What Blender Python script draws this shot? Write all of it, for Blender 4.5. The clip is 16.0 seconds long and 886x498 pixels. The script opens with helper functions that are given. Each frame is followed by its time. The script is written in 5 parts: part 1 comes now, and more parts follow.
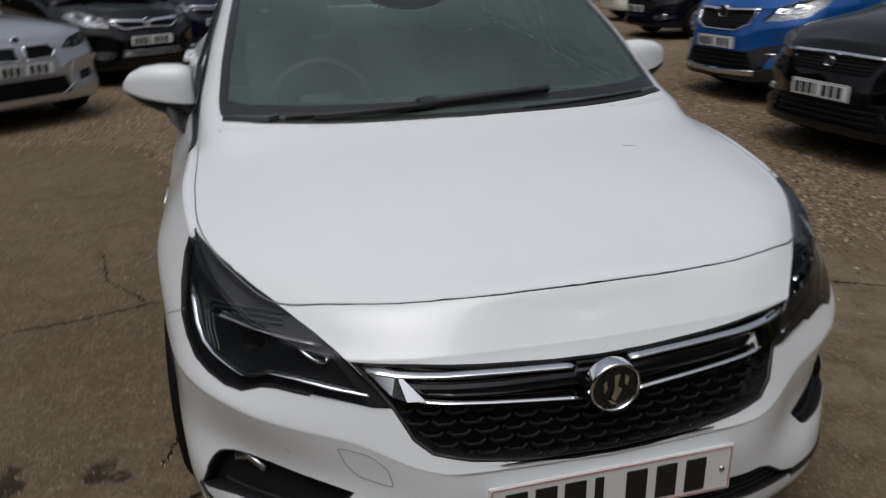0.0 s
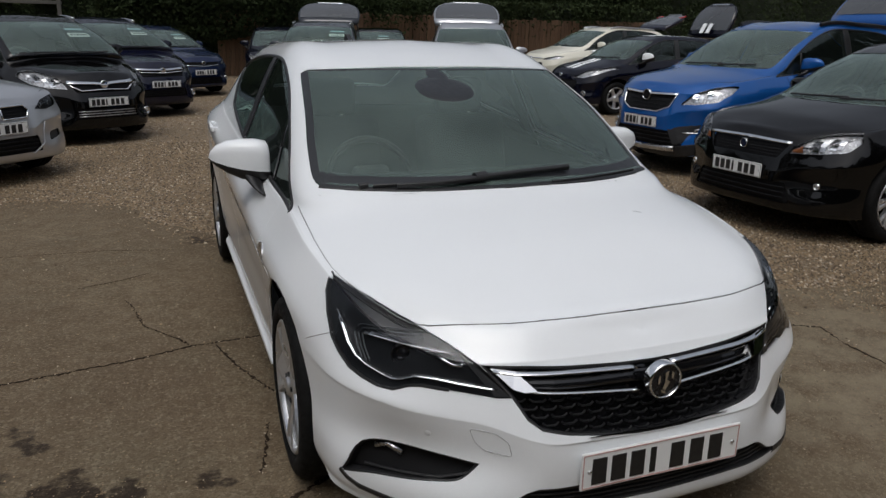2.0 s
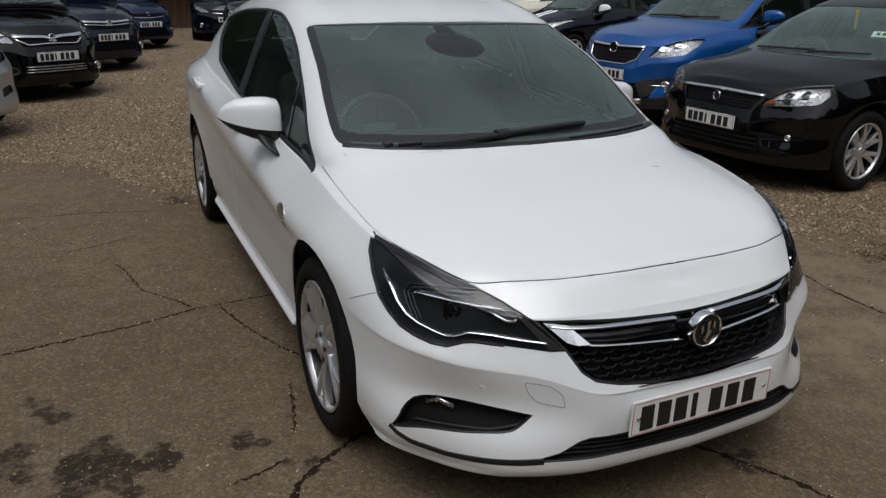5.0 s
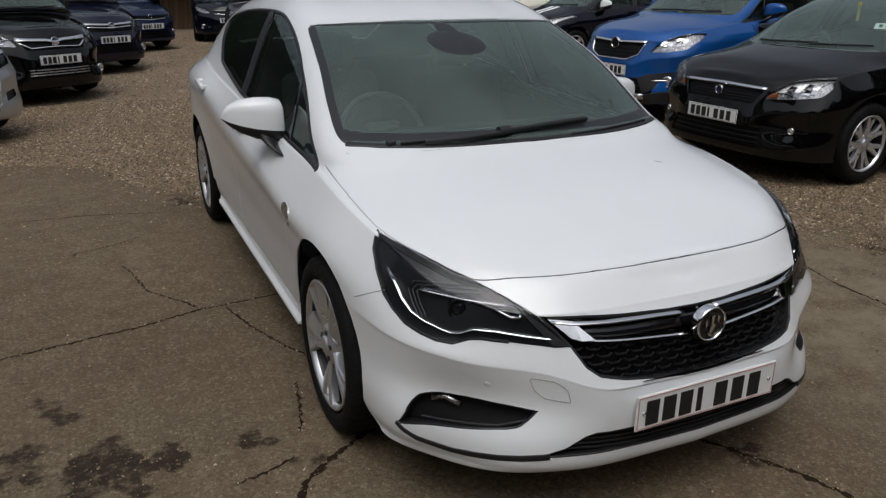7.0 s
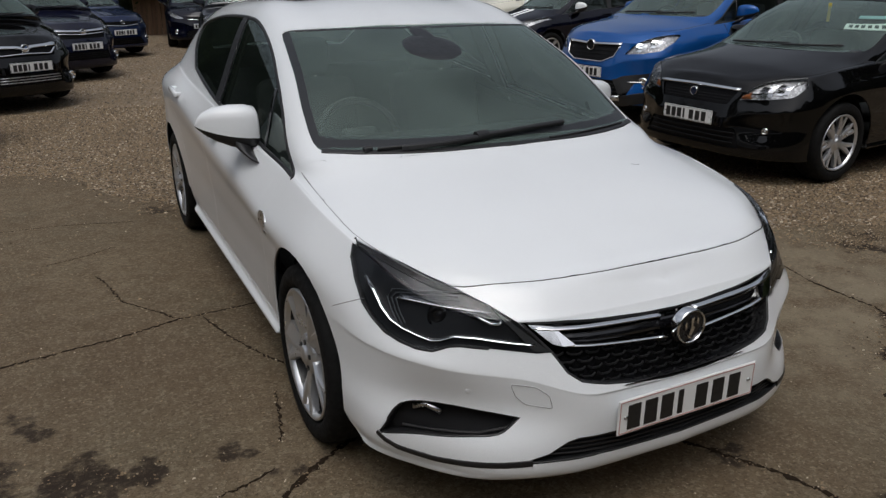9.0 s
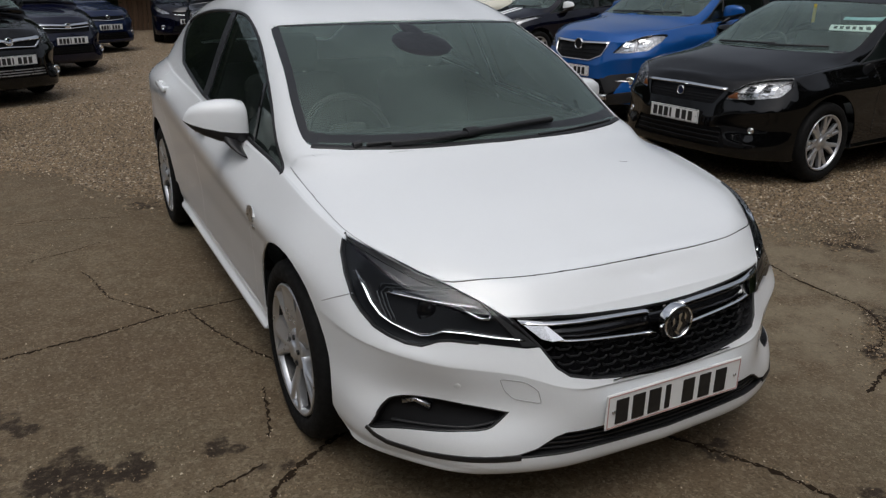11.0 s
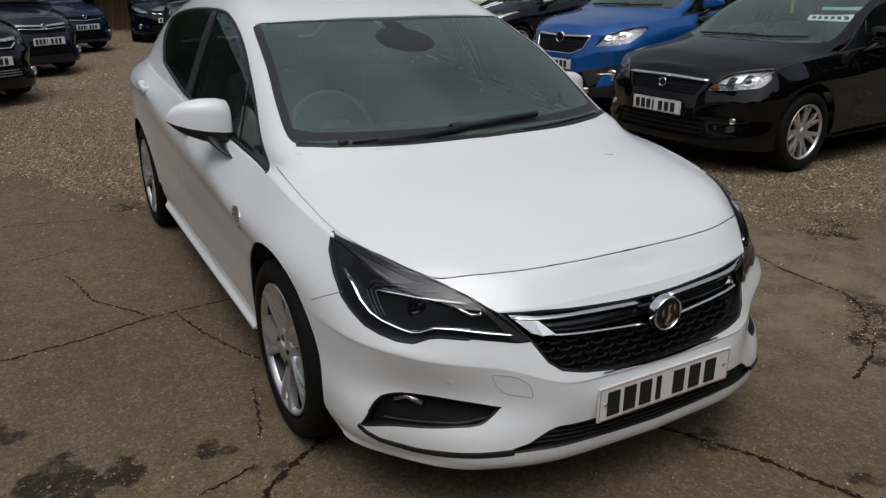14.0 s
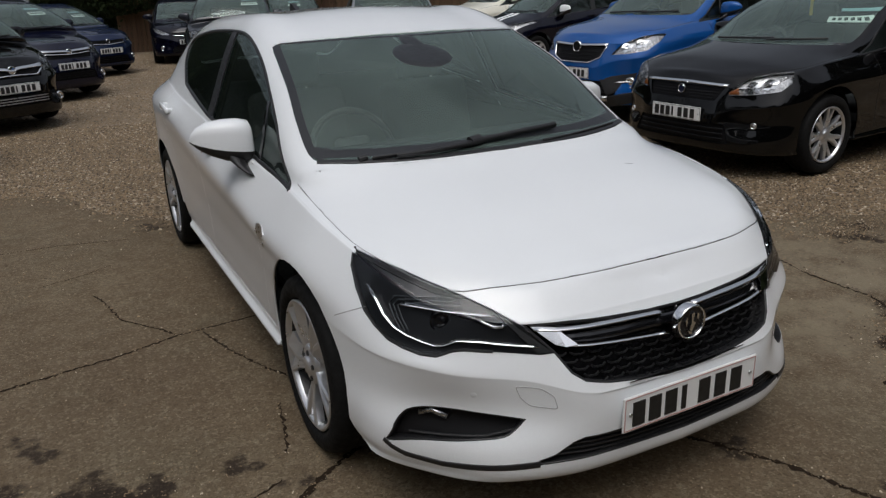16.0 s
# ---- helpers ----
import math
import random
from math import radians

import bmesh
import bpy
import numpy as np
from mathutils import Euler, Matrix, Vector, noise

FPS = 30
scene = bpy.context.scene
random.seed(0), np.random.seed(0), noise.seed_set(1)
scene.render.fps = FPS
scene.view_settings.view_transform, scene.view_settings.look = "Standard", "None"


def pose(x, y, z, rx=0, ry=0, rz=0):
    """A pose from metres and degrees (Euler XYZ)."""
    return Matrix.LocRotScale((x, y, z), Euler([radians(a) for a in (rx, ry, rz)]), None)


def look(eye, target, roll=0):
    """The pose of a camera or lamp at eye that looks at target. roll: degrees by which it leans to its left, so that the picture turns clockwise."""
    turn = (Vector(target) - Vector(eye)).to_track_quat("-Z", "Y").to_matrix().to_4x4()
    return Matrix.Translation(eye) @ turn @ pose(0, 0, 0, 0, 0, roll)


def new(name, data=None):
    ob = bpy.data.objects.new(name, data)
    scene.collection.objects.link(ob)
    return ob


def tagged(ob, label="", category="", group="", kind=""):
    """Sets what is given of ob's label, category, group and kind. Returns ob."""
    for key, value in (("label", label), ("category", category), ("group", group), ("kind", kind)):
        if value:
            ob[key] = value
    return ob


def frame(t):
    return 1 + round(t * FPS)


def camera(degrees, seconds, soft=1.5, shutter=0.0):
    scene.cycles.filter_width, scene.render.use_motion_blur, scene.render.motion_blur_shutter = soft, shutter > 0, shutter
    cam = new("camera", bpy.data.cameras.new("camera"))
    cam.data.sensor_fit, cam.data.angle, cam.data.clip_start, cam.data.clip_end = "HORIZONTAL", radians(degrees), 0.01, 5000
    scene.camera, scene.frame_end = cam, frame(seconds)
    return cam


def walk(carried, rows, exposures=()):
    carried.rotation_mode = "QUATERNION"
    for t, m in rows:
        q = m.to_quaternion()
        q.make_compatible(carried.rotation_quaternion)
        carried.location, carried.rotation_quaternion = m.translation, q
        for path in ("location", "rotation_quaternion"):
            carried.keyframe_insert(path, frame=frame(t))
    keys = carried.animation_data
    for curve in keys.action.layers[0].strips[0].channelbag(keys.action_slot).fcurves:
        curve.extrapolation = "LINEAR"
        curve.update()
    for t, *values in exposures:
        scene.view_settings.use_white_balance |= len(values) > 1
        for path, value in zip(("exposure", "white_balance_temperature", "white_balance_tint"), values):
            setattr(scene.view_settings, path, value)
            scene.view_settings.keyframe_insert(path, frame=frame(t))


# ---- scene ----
from mathutils.bvhtree import BVHTree
from mathutils.interpolate import poly_3d_calc

cam = camera(61.1, 16.0, 1.3, 0.4)
PATH = [
    (0, (-0.606, -1.119, 1.372), (-0.157, 0.692, 0.653), -1.4),
    (0.2, (-0.676, -1.179, 1.398), (-0.153, 0.626, 0.714), -4.3),
    (0.5, (-0.802, -1.278, 1.448), (-0.292, 0.54, 0.787), -3.0),
    (0.7, (-0.913, -1.302, 1.466), (-0.351, 0.509, 0.829), -1.0),
    (1, (-1.079, -1.355, 1.493), (-0.457, 0.45, 0.898), -0.9),
    (1.2, (-1.159, -1.402, 1.52), (-0.47, 0.391, 0.966), 1.9),
    (1.5, (-1.183, -1.469, 1.515), (-0.458, 0.313, 0.969), 1.0),
    (1.8, (-1.208, -1.5, 1.515), (-0.511, 0.292, 0.965), 1.4),
    (2, (-1.236, -1.503, 1.512), (-0.539, 0.284, 0.947), 1.1),
    (2.2, (-1.307, -1.485, 1.513), (-0.518, 0.259, 0.935), 0.6),
    (2.5, (-1.396, -1.449, 1.506), (-0.501, 0.242, 0.922), -1.0),
    (2.7, (-1.441, -1.43, 1.514), (-0.505, 0.23, 0.906), 1.2),
    (3, (-1.461, -1.423, 1.517), (-0.513, 0.219, 0.88), 0.4),
    (3.5, (-1.491, -1.402, 1.521), (-0.582, 0.254, 0.862), 1.6),
    (4, (-1.509, -1.398, 1.523), (-0.665, 0.287, 0.852), 1.1),
    (4.2, (-1.501, -1.404, 1.526), (-0.675, 0.288, 0.854), 0.9),
    (6.5, (-1.517, -1.406, 1.52), (-0.703, 0.286, 0.831), 1.6),
    (7, (-1.508, -1.412, 1.526), (-0.702, 0.287, 0.842), 0.5),
    (7.5, (-1.506, -1.41, 1.523), (-0.706, 0.292, 0.843), 1.1),
    (8, (-1.505, -1.419, 1.528), (-0.683, 0.276, 0.855), 1.1),
    (8.5, (-1.502, -1.4, 1.529), (-0.668, 0.285, 0.847), -0.2),
    (9, (-1.497, -1.397, 1.531), (-0.642, 0.28, 0.855), 0.1),
    (9.5, (-1.497, -1.397, 1.518), (-0.602, 0.262, 0.848), 2.3),
    (9.7, (-1.503, -1.4, 1.52), (-0.597, 0.25, 0.845), 1.6),
    (12, (-1.509, -1.399, 1.527), (-0.625, 0.263, 0.852), 0.4),
    (12.5, (-1.511, -1.402, 1.53), (-0.611, 0.26, 0.875), -0.4),
    (13, (-1.517, -1.399, 1.53), (-0.605, 0.257, 0.876), -0.4),
    (13.5, (-1.518, -1.394, 1.527), (-0.605, 0.254, 0.856), -0.7),
    (14, (-1.517, -1.389, 1.525), (-0.597, 0.247, 0.834), -0.0),
    (14.5, (-1.517, -1.391, 1.529), (-0.613, 0.248, 0.826), -0.3),
    (15, (-1.521, -1.392, 1.531), (-0.644, 0.28, 0.87), -0.9),
    (15.5, (-1.52, -1.393, 1.533), (-0.647, 0.282, 0.874), -1.5),
    (16, (-1.519, -1.4, 1.534), (-0.645, 0.274, 0.873), -1.9),
]
walk(cam, [(t, look(eye, target, roll)) for t, eye, target, roll in PATH], [(0, -0.80), (1.0, -0.80), (1.8, -0.62), (16, -0.62)])

# ---- sky and light: bright, evenly clouded day ----
world = bpy.data.worlds.new("overcast_sky")
scene.world = world
world.use_nodes = True
wt = world.node_tree
wt.nodes.clear()
w_out = wt.nodes.new("ShaderNodeOutputWorld")
w_bg = wt.nodes.new("ShaderNodeBackground")
w_hsv = wt.nodes.new("ShaderNodeHueSaturation")
w_sky = wt.nodes.new("ShaderNodeTexSky")
w_sky.sky_type = "NISHITA"
w_sky.sun_disc = False
w_sky.sun_elevation = radians(66)
w_sky.sun_rotation = radians(213)
w_sky.dust_density = 4.0
w_hsv.inputs["Saturation"].default_value = 0.42
w_bg.inputs["Strength"].default_value = 0.15
wt.links.new(w_sky.outputs[0], w_hsv.inputs["Color"])
# cloud cover: brighter overhead than at the horizon
w_geo = wt.nodes.new("ShaderNodeTexCoord")
w_sep = wt.nodes.new("ShaderNodeSeparateXYZ")
w_up = wt.nodes.new("ShaderNodeMapRange")
w_up.inputs[3].default_value, w_up.inputs[4].default_value = 0.76, 1.50
w_mul = wt.nodes.new("ShaderNodeVectorMath")
w_mul.operation = "SCALE"
wt.links.new(w_geo.outputs["Generated"], w_sep.inputs[0])
wt.links.new(w_sep.outputs[2], w_up.inputs[0])
wt.links.new(w_hsv.outputs[0], w_mul.inputs[0])
# soft uneven cloud
w_cloud = wt.nodes.new("ShaderNodeTexNoise")
w_cloud.inputs["Scale"].default_value, w_cloud.inputs["Detail"].default_value = 2.6, 6.0
w_thick = wt.nodes.new("ShaderNodeMapRange")
for i, v in enumerate((0.32, 0.68, 0.80, 1.20)):
    w_thick.inputs[i + 1].default_value = v
w_both = wt.nodes.new("ShaderNodeMath")
w_both.operation = "MULTIPLY"
wt.links.new(w_geo.outputs["Generated"], w_cloud.inputs["Vector"])
wt.links.new(w_cloud.outputs["Fac"], w_thick.inputs[0])
wt.links.new(w_thick.outputs[0], w_both.inputs[0])
wt.links.new(w_up.outputs[0], w_both.inputs[1])
wt.links.new(w_both.outputs[0], w_mul.inputs["Scale"])
wt.links.new(w_mul.outputs[0], w_bg.inputs["Color"])
wt.links.new(w_bg.outputs[0], w_out.inputs["Surface"])
sun = new("sun", bpy.data.lights.new("sun", "SUN"))
sun.data.energy, sun.data.angle, sun.data.color = 1.1, radians(40), (0.96, 0.985, 1.0)
sun.matrix_world = look((0, 0, 30), (7, 11, 0))


# ---- materials ----
def nodes_of(name):
    m = bpy.data.materials.new(name)
    m.use_nodes = True
    nt = m.node_tree
    return m, nt, nt.nodes["Principled BSDF"]


def add(nt, kind, **values):
    n = nt.nodes.new(kind)
    for k, v in values.items():
        n.inputs[k.replace("_", " ")].default_value = v
    return n


def mix_rgb(nt, fac, a, b, blend="MIX"):
    n = nt.nodes.new("ShaderNodeMix")
    n.data_type, n.blend_type = "RGBA", blend
    for sock, v in ((n.inputs[0], fac), (n.inputs[6], a), (n.inputs[7], b)):
        if isinstance(v, bpy.types.NodeSocket):
            nt.links.new(v, sock)
        else:
            sock.default_value = (*v, 1) if isinstance(v, tuple) else v
    return n.outputs[2]


def ramp(nt, src, lo, hi, a=0.0, b=1.0):
    n = nt.nodes.new("ShaderNodeMapRange")
    nt.links.new(src, n.inputs[0])
    for i, v in enumerate((lo, hi, a, b)):
        n.inputs[i + 1].default_value = v
    return n.outputs[0]


def noise_tex(nt, scale, detail=4.0, rough=0.55, vec=None):
    n = add(nt, "ShaderNodeTexNoise", Scale=scale, Detail=detail, Roughness=rough)
    if vec is None:
        tc = nt.nodes.new("ShaderNodeTexCoord")
        vec = tc.outputs["Object"]
    nt.links.new(vec, n.inputs["Vector"])
    return n.outputs["Fac"]


def bump(nt, bsdf, height, strength, distance):
    n = add(nt, "ShaderNodeBump", Strength=strength, Distance=distance)
    nt.links.new(height, n.inputs["Height"])
    nt.links.new(n.outputs[0], bsdf.inputs["Normal"])


def plain(name, col, rough=0.5, metal=0.0, coat=0.0, vary=0.15, scale=12.0, relief=0.0, rscale=300.0, spec=0.5):
    """A surface of one colour with mild patches and fine relief."""
    m, nt, b = nodes_of(name)
    f = noise_tex(nt, scale)
    lo = tuple(c * (1 - vary) for c in col)
    hi = tuple(min(1, c * (1 + vary)) for c in col)
    nt.links.new(mix_rgb(nt, f, lo, hi), b.inputs["Base Color"])
    nt.links.new(ramp(nt, noise_tex(nt, scale * 4), 0.3, 0.7, rough * 0.85, min(1, rough * 1.2)), b.inputs["Roughness"])
    b.inputs["Metallic"].default_value = metal
    b.inputs["Coat Weight"].default_value = coat
    b.inputs["Coat Roughness"].default_value = 0.04
    b.inputs["Specular IOR Level"].default_value = spec
    if relief:
        bump(nt, b, noise_tex(nt, rscale), relief, 0.002)
    return m


def paint(name, col, metal=0.0, rough=0.45, dirt=0.1, spec=0.15, coat=1.0):
    """Lacquered car paint: flake, clear coat and thin road film low on the doors."""
    m, nt, b = nodes_of(name)
    flake = noise_tex(nt, 900.0, 1.0)
    base = mix_rgb(nt, ramp(nt, flake, 0.35, 0.65), tuple(c * 0.93 for c in col), tuple(min(1, c * 1.05) for c in col))
    film = ramp(nt, noise_tex(nt, 5.0, 6.0), 0.45, 0.75, 0.0, dirt)
    nt.links.new(mix_rgb(nt, film, base, (0.22, 0.19, 0.15)), b.inputs["Base Color"])
    b.inputs["Metallic"].default_value = metal
    b.inputs["Roughness"].default_value = rough
    b.inputs["Specular IOR Level"].default_value = spec
    b.inputs["Coat Weight"].default_value = coat
    nt.links.new(ramp(nt, noise_tex(nt, 7.0, 5.0), 0.3, 0.8, 0.015, 0.07), b.inputs["Coat Roughness"])
    return m


def glass(name, tint, ior=1.5, haze=0.0, gloss=(0.88, 1.0, 0.96)):
    """Sheet glass: tinted see-through with its mirror gloss on top, and sky reflection painted as a grey-green veil."""
    m, nt, b = nodes_of(name)
    nt.nodes.remove(b)
    out = nt.nodes["Material Output"]
    tr = add(nt, "ShaderNodeBsdfTransparent", Color=(*tint, 1))
    gl = add(nt, "ShaderNodeBsdfGlossy", Color=(*gloss, 1), Roughness=0.01)
    fr = add(nt, "ShaderNodeFresnel", IOR=ior)
    mx = nt.nodes.new("ShaderNodeMixShader")
    nt.links.new(fr.outputs[0], mx.inputs[0])
    nt.links.new(tr.outputs[0], mx.inputs[1])
    nt.links.new(gl.outputs[0], mx.inputs[2])
    last = mx
    if haze:
        # haze: pale green diffuse veil that imitates reflected sky
        df = add(nt, "ShaderNodeBsdfDiffuse", Color=(0.40, 0.53, 0.48, 1))
        m2 = nt.nodes.new("ShaderNodeMixShader")
        nt.links.new(ramp(nt, noise_tex(nt, 3.0, 5.0), 0.3, 0.75, haze * 0.6, haze * 1.4), m2.inputs[0])
        nt.links.new(mx.outputs[0], m2.inputs[1])
        nt.links.new(df.outputs[0], m2.inputs[2])
        last = m2
    nt.links.new(last.outputs[0], out.inputs["Surface"])
    return m


WHITE = paint("white_paint", (0.785, 0.81, 0.83), 0.0, 0.4, 0.02)
BLACK = paint("black_paint", (0.0018, 0.0018, 0.002), 0.0, 0.35, 0.004, 0.0, 0.9)
NAVY = paint("navy_paint", (0.0025, 0.003, 0.009), 0.0, 0.35, 0.004, 0.02, 0.75)
INDIGO = paint("dark_blue_paint", (0.003, 0.004, 0.016), 0.1, 0.35, 0.005, 0.03)
STEEL_BLUE = paint("mid_blue_paint", (0.006, 0.014, 0.048), 0.2, 0.35, 0.008, 0.05)
BLUE = paint("bright_blue_paint", (0.006, 0.080, 0.30), 0.25, 0.35, 0.008, 0.06)
SILVER = paint("silver_paint", (0.50, 0.51, 0.53), 0.75, 0.32, 0.04)
GREY = paint("dark_grey_paint", (0.022, 0.025, 0.032), 0.3, 0.35, 0.01, 0.05)
CREAM = paint("cream_white_paint", (0.72, 0.70, 0.60), 0.0, 0.4, 0.04)
SCREEN = glass("windscreen_glass", (0.68, 0.80, 0.74), 1.65, 0.125)
SIDE_GLASS = glass("side_glass", (0.36, 0.41, 0.39), 1.5, 0.01)
LENS = glass("lamp_lens", (0.93, 0.94, 0.95), 1.33, 0.0, (0.95, 0.97, 1.0))
CHROME = plain("chrome", (0.84, 0.85, 0.86), 0.09, 1.0, vary=0.04)
SATIN = plain("satin_metal", (0.62, 0.63, 0.65), 0.28, 1.0, vary=0.06)
ALLOY = plain("alloy", (0.62, 0.63, 0.65), 0.30, 0.8, vary=0.05, scale=3)
TRIM = plain("black_plastic", (0.012, 0.012, 0.013), 0.42, vary=0.25, relief=0.15, rscale=500)
GLOSS = plain("gloss_black", (0.006, 0.006, 0.007), 0.12, coat=0.5)
RUBBER = plain("tyre_rubber", (0.005, 0.005, 0.005), 0.8, vary=0.3, relief=0.3, rscale=160, spec=.2)
CAVITY = plain("dark_cavity", (0.004, 0.004, 0.004), 0.9)
FABRIC = plain("seat_cloth", (0.09, 0.094, 0.10), 0.9, vary=0.3, relief=0.5, rscale=400)
DASH = plain("dash_plastic", (0.02, 0.021, 0.022), 0.6, vary=0.2, relief=0.2, rscale=300)
LAMP_IN = plain("lamp_reflector", (0.58, 0.59, 0.61), 0.25, 0.7, vary=0.75, scale=16)
INNER = plain("inner_trim", (0.045, 0.046, 0.048), 0.85)
LAMP_DARK = plain("lamp_housing", (0.008, 0.009, 0.011), 0.35, vary=0.3)
AMBER = plain("amber_lens", (0.30, 0.10, 0.03), 0.15, coat=1.0)
RED = plain("red_lens", (0.35, 0.01, 0.01), 0.15, coat=1.0)
PLATE_W = plain("plate_white", (0.78, 0.79, 0.78), 0.35, vary=0.04)
INK = plain("plate_ink", (0.012, 0.012, 0.012), 0.5)
STICKER = plain("sticker_teal", (0.36, 0.55, 0.60), 0.5)
GAP = plain("gap_grey", (0.32, 0.32, 0.33), 0.7)
PAPER = plain("paper_white", (0.8, 0.82, 0.82), 0.6, vary=0.05)


# ---- mesh helpers ----
def put_mesh(name, verts, faces, mat, parent=None, normals=None, smooth=True, label="", m=None, inner=None):
    me = bpy.data.meshes.new(name)
    me.from_pydata([tuple(v) for v in verts], [], faces)
    me.materials.append(mat)
    if inner:
        me.materials.append(INNER)
        me.polygons.foreach_set("material_index", [1 if inner[0] <= i < inner[1] else 0 for i in range(len(faces))])
    if smooth:
        me.polygons.foreach_set("use_smooth", [True] * len(me.polygons))
    if normals is not None and len(verts) == len(normals):
        me.normals_split_custom_set_from_vertices([tuple(n) for n in normals])
    me.update()
    ob = new(name, me)
    if parent is not None:
        ob.parent = parent
    if m is not None:
        ob.matrix_local = m
    if label:
        ob["label"] = label
    return ob


def part(name, bm, mat, parent, label="", m=None, smooth=False):
    me = bpy.data.meshes.new(name)
    bm.to_mesh(me)
    bm.free()
    me.materials.append(mat)
    if smooth:
        me.polygons.foreach_set("use_smooth", [True] * len(me.polygons))
    ob = new(name, me)
    if parent is not None:
        ob.parent = parent
    if m is not None:
        ob.matrix_local = m
    if label:
        ob["label"] = label
    return ob


def thing(name, m, label, category, group=""):
    ob = new(name)
    ob.empty_display_size = 0.2
    ob.matrix_world = m
    return tagged(ob, label, category, group)


def box(size, at=(0, 0, 0), bev=0.0, seg=2, bm=None, rot=None):
    bm = bm or bmesh.new()
    made = bmesh.ops.create_cube(bm, size=1.0)["verts"]
    mat4 = Matrix.Translation(at) @ (rot or Matrix()) @ Matrix.Diagonal((*size, 1))
    bmesh.ops.transform(bm, matrix=mat4, verts=made)
    if bev:
        edges = list({e for v in made for e in v.link_edges})
        bmesh.ops.bevel(bm, geom=edges, offset=bev, segments=seg, affect="EDGES", profile=0.5)
    return bm


def lathe(profile, steps, closed=False):
    """Turns (radius, axial) pairs about the x axis: vertices and faces."""
    verts, faces, n = [], [], len(profile)
    for i in range(steps):
        a = 2 * math.pi * i / steps
        verts += [(ax, r * math.cos(a), r * math.sin(a)) for r, ax in profile]
    for i in range(steps):
        k = (i + 1) % steps
        for j in range(n if closed else n - 1):
            l = (j + 1) % n
            faces.append((i * n + j, i * n + l, k * n + l, k * n + j))
    return verts, faces


def pchip(xs, ys, x):
    """Smooth interpolation without overshoot; ys may have columns."""
    xs, ys, x = np.asarray(xs, float), np.asarray(ys, float), np.asarray(x, float)
    one = ys.ndim == 1
    if one:
        ys = ys[:, None]
    h = np.diff(xs)[:, None]
    d = np.diff(ys, axis=0) / h
    slope = np.zeros_like(ys)
    w1, w2 = 2 * h[1:] + h[:-1], h[1:] + 2 * h[:-1]
    same = d[:-1] * d[1:] > 0
    with np.errstate(divide="ignore", invalid="ignore"):
        slope[1:-1] = np.where(same, (w1 + w2) / (w1 / d[:-1] + w2 / d[1:]), 0)
    slope[0], slope[-1] = d[0], d[-1]
    i = np.clip(np.searchsorted(xs, x, side="right") - 1, 0, len(xs) - 2)
    t = ((x - xs[i]) / h[i, 0])[:, None]
    out = ((1 + 2 * t) * (1 - t) ** 2 * ys[i] + t * (1 - t) ** 2 * h[i] * slope[i]
           + t * t * (3 - 2 * t) * ys[i + 1] + t * t * (t - 1) * h[i] * slope[i + 1])
    return out[:, 0] if one else out


def catmull(pts, n):
    """A rounded curve through the rows of pts (points, ..., 3), n steps a span."""
    pts = np.asarray(pts, float)
    ext = np.concatenate([2 * pts[:1] - pts[1:2], pts, 2 * pts[-1:] - pts[-2:-1]])
    out = []
    for k in range(len(pts) - 1):
        a, b, c, d = ext[k:k + 4]
        for t in np.arange(n) / n:
            out.append(0.5 * (2 * b + (c - a) * t + (2 * a - 5 * b + 4 * c - d) * t * t + (3 * b - a - 3 * c + d) * t ** 3))
    out.append(pts[-1])
    return np.array(out)


# ---- car hull: eight lengthwise lines from nose centre round the side to tail centre ----
RIBS = 14
HEM = [(0, .06, .197), (.30, .07, .197), (.52, .14, .195), (.66, .30, .19), (.76, .52, .19), (.80, .90, .21), (.80, 1.25, .228), (.80, 1.6, .23),
       (.80, 2.3, .235), (.80, 3.1, .245), (.80, 3.56, .23), (.74, 4.02, .22), (.50, 4.22, .25), (0, 4.27, .26)]
LIP = [(0, -.005, .225), (.30, .01, .225), (.54, .085, .225), (.70, .235, .225), (.825, .45, .23), (.868, .90, .265), (.856, 1.25, .268), (.852, 1.6, .27),
       (.852, 2.3, .275), (.854, 3.1, .285), (.872, 3.56, .29), (.82, 4.05, .32), (.58, 4.28, .34), (0, 4.33, .35)]
WAIST = [(0, -.022, .40), (.30, -.008, .40), (.50, .100, .40), (.684, .252, .41), (.825, .44, .43), (.892, .90, .50), (.874, 1.25, .50), (.868, 1.6, .49),
         (.866, 2.3, .50), (.874, 3.1, .53), (.898, 3.56, .54), (.86, 4.05, .52), (.62, 4.31, .55), (0, 4.36, .55)]
CREASE = [(0, .03, .60), (.30, .05, .60), (.50, .135, .60), (.69, .26, .59), (.812, .46, .64), (.888, .90, .705), (.893, 1.25, .715), (.896, 1.6, .752),
          (.90, 2.3, .814), (.903, 3.1, .902), (.895, 3.56, .925), (.84, 4.02, .91), (.64, 4.27, .80), (0, 4.33, .80)]
BELT = [(0, .075, .675), (.30, .095, .672), (.50, .155, .665), (.664, .31, .705), (.753, .50, .775), (.800, .90, .846), (.793, 1.22, .876), (.81, 1.6, .905),
        (.822, 2.3, .955), (.815, 3.1, 1.0), (.79, 3.56, 1.03), (.70, 3.98, 1.03), (.52, 4.2, 1.02), (0, 4.26, 1.02)]
